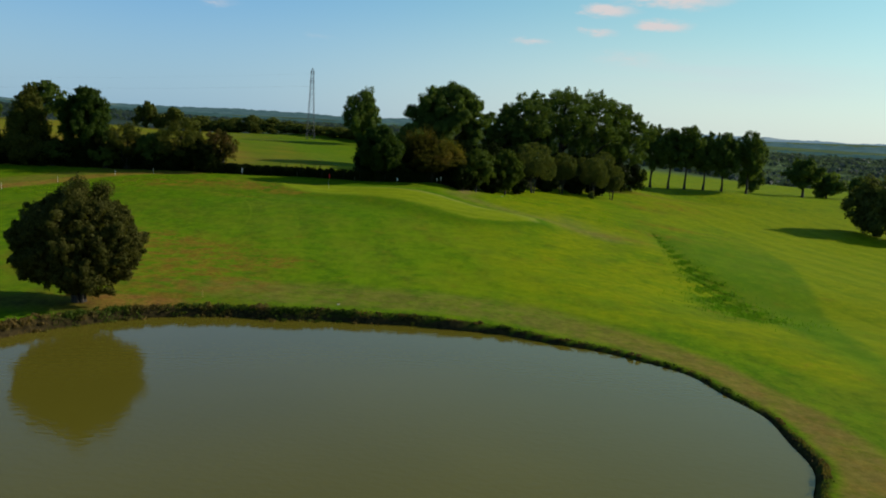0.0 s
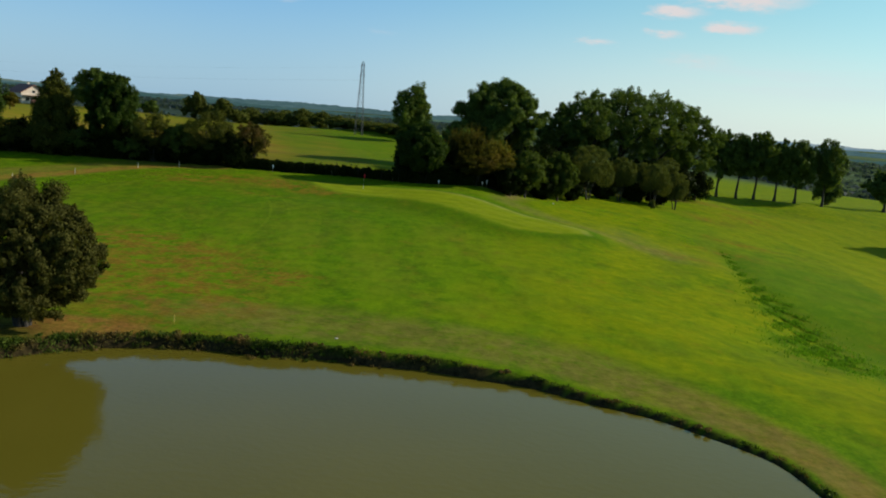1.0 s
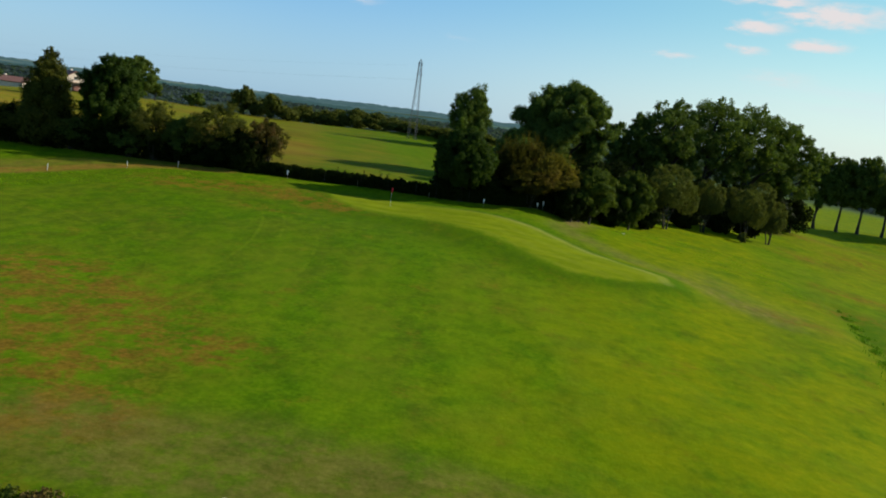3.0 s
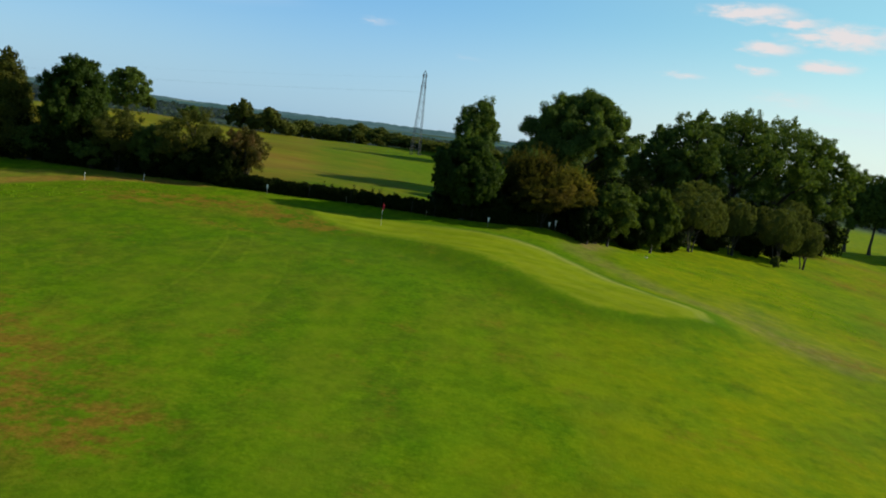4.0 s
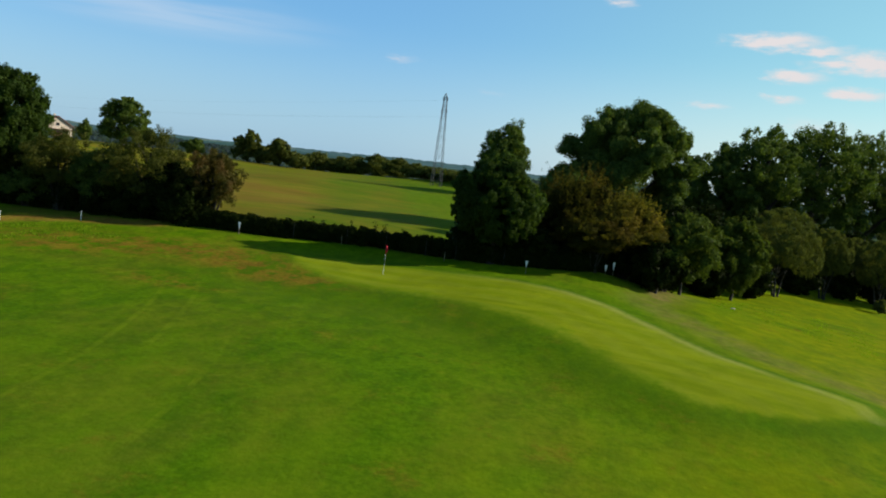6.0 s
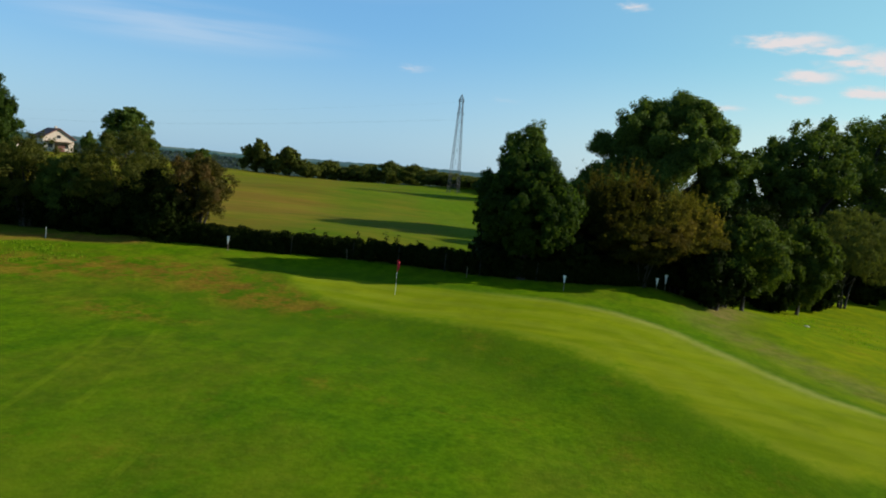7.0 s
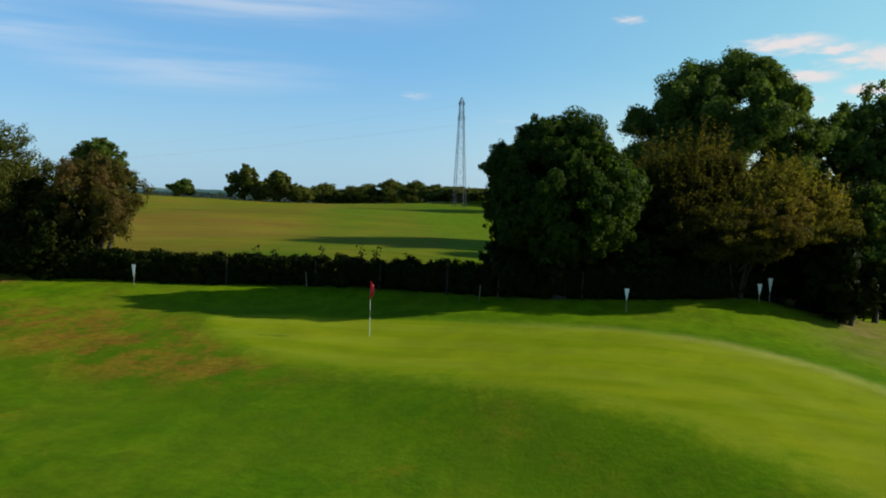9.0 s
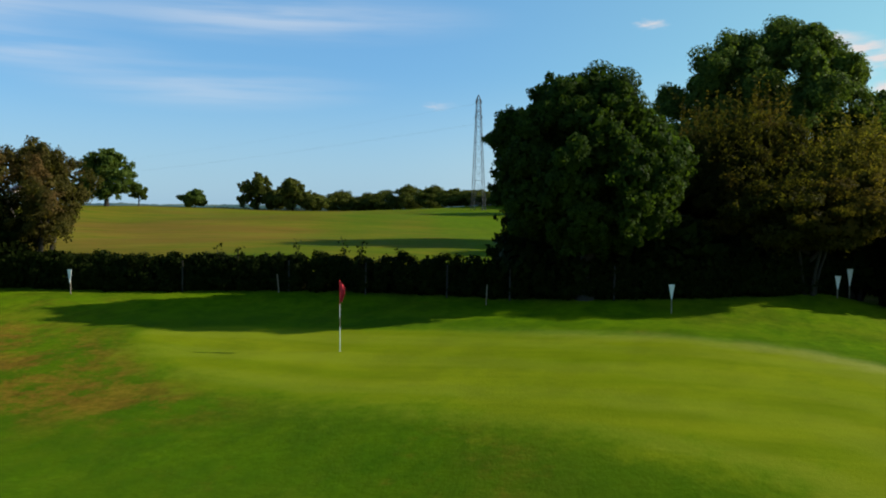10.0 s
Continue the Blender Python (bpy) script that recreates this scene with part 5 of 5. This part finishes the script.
def build_bank_plants():
    rng = np.random.default_rng(162)
    n, k = 1300, 34
    a = rng.uniform(-1.3, 3.7, n)
    a = a[(np.sin(a * 19 + 2) * np.sin(a * 47) + rng.normal(0, 0.35, n) > 0.75 - 1.2 * smooth(1.3, 1.75, a))]
    n = len(a)
    r = np.full(n, 21.0)
    for _ in range(8):
        r = r - (shore(POND[0] + r * np.cos(a), POND[1] + r * np.sin(a)) - 0.35)
    r = r + rng.normal(0.1, 0.28, n) * (0.4 + 0.6 * smooth(1.2, 1.8, a)) + 0.25 * (1 - smooth(1.2, 1.8, a)) + 0.35 * smooth(1.7, 2.3, a) * rng.random(n)
    x, y = POND[0] + r * np.cos(a), POND[1] + r * np.sin(a)
    z = np.maximum(ground_z(x, y), WATER)
    wide = rng.uniform(0.07, 0.24, n) * (0.75 + 0.55 * smooth(1.5, 2.2, a))
    d = rng.normal(0, 1, (n, k, 3))
    d[..., 2] = np.abs(d[..., 2])
    d /= np.linalg.norm(d, axis=2)[..., None]
    at = np.stack([x, y, z], 1)[:, None, :] + d * wide[:, None, None] * (1, 1, 0.8) * rng.uniform(0.6, 1.1, (n, k, 1))
    v, f = leaves(rng, at.reshape(-1, 3), d.reshape(-1, 3), 0.075, 1.8)
    tagged(new("bank_plants", mesh_from("bank_plants", v, f, BLADE)), "low leafy plants along the dark pond bank", "plants", kind="stuff")


build_bank_plants()
build_bank()


def build_ditch():
    rng = np.random.default_rng(165)
    n = 20000
    k = rng.random(n) ** 0.8 * (len(DITCH) - 1)
    j = np.minimum(k.astype(int), len(DITCH) - 2)
    line = np.array(DITCH, float)
    p = line[j] + (line[j + 1] - line[j]) * (k - j)[:, None]
    wide = 0.35 + 2.6 * (k / (len(DITCH) - 1)) ** 1.3
    p = p + rng.normal(0, 1, (n, 2)) * wide[:, None] * 0.75
    keep = (np.sin(p[:, 0] * 2.1) * np.sin(p[:, 1] * 1.7) + 0.6 * np.sin(p[:, 0] * 4.7 + p[:, 1] * 3.1) + rng.normal(0, 0.3, n)) > 0.7 - 0.65 * (k / (len(DITCH) - 1))
    p = p[keep]
    weeds("ditch_plants", "dark leafy plants filling a shallow ditch", "weeds", np.column_stack([p, ground_z(p[:, 0], p[:, 1])]), rng.uniform(0.08, 0.30, len(p)), DITCH_LEAF, 166)


build_ditch()


def build_rough_grass():
    rng = np.random.default_rng(170)
    n = 16000
    k, off = rng.random(n), rng.uniform(1.8, 9.0, n)
    left = np.column_stack([-44.4 - 13.0 * k + 0.825 * off, 115.6 - 19.0 * k - 0.565 * off])
    right = np.column_stack([rng.uniform(6, 27, n), rng.uniform(111, 138, n)])
    right = right[(right[:, 1] > 128 - (right[:, 0] - 6) * 0.75) & (right[:, 1] < 136 + (right[:, 0] - 8) * 0.6)]
    p = np.concatenate([left, right])
    tuft = np.sin(p[:, 0] * 1.3 + 0.7 * p[:, 1]) * np.sin(p[:, 1] * 1.1 - 0.5 * p[:, 0]) + 0.5 * np.sin(p[:, 0] * 3.1) * np.sin(p[:, 1] * 2.7)
    p = p[tuft + rng.normal(0, 0.3, len(p)) > 0.1]
    weeds("rough_grass", "long fresh green grass left uncut at the edges", "grass", np.column_stack([p, ground_z(p[:, 0], p[:, 1])]), np.where(p[:, 0] < 0, 0.6, 0.5) * rng.uniform(0.08, 0.24, len(p)), LONG_GRASS, 171)


build_rough_grass()


def boulder(x, y, size, label):
    z = gz(x, y)
    bm = bmesh.new()
    bmesh.ops.create_icosphere(bm, subdivisions=2, radius=size)
    for v in bm.verts:
        v.co *= 1 + 0.25 * noise.noise(v.co * (1.2 / size) + Vector((x, y, 0)))
        v.co.z *= 0.34
    me = bpy.data.meshes.new("stone")
    bm.to_mesh(me)
    bm.free()
    me.materials.append(STONE)
    ob = new("stone", me)
    ob.location = (x, y, z + size * 0.15)
    tagged(ob, label, "stone")


boulder(-6.35, 50.7, 0.10, "small pale stone lying on the pond bank")
boulder(8.1, 128.8, 0.20, "pale flat stone lying in the grass")


# ---- far woods ----
def build_far_woods():
    rng = np.random.default_rng(180)
    n = 30000
    az = rng.uniform(-1.15, 1.0, n)
    far = 430 + 1250 * rng.random(n) ** 1.1
    x, y = far * np.sin(az), 60 + far * np.cos(az)
    cover = np.sin(x / 95 + 1.3) * np.sin(y / 120 + 0.4) + 0.5 * np.sin(x / 41 + y / 57) + 1.2 * (far > 1350)
    keep = cover + rng.normal(0, 0.12, n) > -0.15
    x, y, far = x[keep], y[keep], far[keep]
    z = ground_z(x, y)
    size = rng.uniform(1.9, 3.4, len(x)) * (1 + far / 3400)
    k = 5
    d = rng.normal(0, 1, (len(x), k, 3))
    d[..., 2] = np.abs(d[..., 2]) * 0.9
    d /= np.linalg.norm(d, axis=2)[..., None]
    at = np.stack([x, y, z + 0.5 * size], 1)[:, None, :] + d * size[:, None, None] * (1.5, 1.5, 1.0) * rng.uniform(0.75, 1.05, (len(x), k, 1))
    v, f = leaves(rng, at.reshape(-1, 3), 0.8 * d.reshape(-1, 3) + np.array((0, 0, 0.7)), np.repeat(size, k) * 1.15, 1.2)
    tagged(new("far_woods", mesh_from("far_woods", v, f, HAZY_LEAVES)), "distant dark woods on the hills across the valley, blued for haze", "woods", kind="stuff")


build_far_woods()


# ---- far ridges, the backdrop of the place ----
def hazy_ridge_material(name, wood, gap, field, share):
    """Glowing far hills with haze put into their blue: woods, lighter breaks between them and a few pale fields."""
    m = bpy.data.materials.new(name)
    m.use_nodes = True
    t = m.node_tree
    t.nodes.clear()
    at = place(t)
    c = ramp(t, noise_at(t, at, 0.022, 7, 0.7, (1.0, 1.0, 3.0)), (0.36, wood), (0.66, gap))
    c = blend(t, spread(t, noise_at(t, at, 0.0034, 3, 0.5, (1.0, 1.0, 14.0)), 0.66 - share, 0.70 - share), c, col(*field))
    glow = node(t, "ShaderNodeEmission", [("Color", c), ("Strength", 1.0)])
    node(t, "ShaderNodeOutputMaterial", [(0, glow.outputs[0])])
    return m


def build_ridge(label, reach, seed, foot, height, mat):
    """A wooded ridge at one distance: a long slope with uneven treetops along its crest. height: the crest's height over the eye, in degrees, by azimuth."""
    rng = np.random.default_rng(seed)
    n = 1500
    az = np.linspace(-1.25, 1.1, n)
    crest = 10 + reach * np.radians(height(np.degrees(az)))
    tops = np.zeros(n)
    for wave, size in ((60, 1.6), (22, 1.2), (8, 0.9), (3, 0.8)):
        k = np.arange(0, n + wave, wave)
        tops += size * np.interp(np.arange(n), k, rng.normal(0, 1, len(k)))
    tops *= reach / 2600
    rows = []
    for k, share in ((-420, 0.0), (-230, 0.38), (-110, 0.68), (-35, 0.9), (0, 1.0), (60, 0.86), (300, 0.0)):
        r = reach + k
        z = foot + (crest - foot) * share + tops * share ** 3 + rng.normal(0, 0.5, n) * share
        rows.append(np.stack([r * np.sin(az), 60 + r * np.cos(az), z], 1))
    idx = np.arange(len(rows) * n).reshape(len(rows), n)
    f = np.stack([idx[:-1, :-1], idx[:-1, 1:], idx[1:, 1:], idx[1:, :-1]], -1).reshape(-1, 4)
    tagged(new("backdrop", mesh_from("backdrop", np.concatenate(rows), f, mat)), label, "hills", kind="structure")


def bell(a, mid, wide):
    return np.exp(-((a - mid) / wide) ** 2)


# each farther ridge is paler: haze painted by distance into the glow
build_ridge("dark blue-green wooded ridge across the valley, glowing with painted haze", 1950, 300, -12, lambda a: -0.06 + 0.07 * np.sin(a * 0.21 + 1) - 0.18 * smooth(2, 14, a),
            hazy_ridge_material("near_ridge", (0.027, 0.066, 0.072), (0.058, 0.118, 0.110), (0.105, 0.172, 0.112), 0.0))
build_ridge("blue wooded ridge behind the valley, glowing with painted haze", 2750, 301, -14, lambda a: 0.12 + 0.05 * np.sin(a * 0.16 + 2.2) + 0.20 * bell(a, -18, 6) + 0.22 * bell(a, -3, 9) + 0.12 * smooth(5, 20, a),
            hazy_ridge_material("middle_ridge", (0.042, 0.092, 0.106), (0.082, 0.146, 0.150), (0.120, 0.170, 0.140), 0.03))
build_ridge("pale blue far ridge on the horizon, glowing with painted haze", 3900, 302, -16, lambda a: -0.12 + 0.62 * smooth(6, 19, a) - 0.12 * smooth(24, 34, a),
            hazy_ridge_material("far_ridge", (0.130, 0.215, 0.280), (0.185, 0.280, 0.340), (0.250, 0.330, 0.360), 0.02))
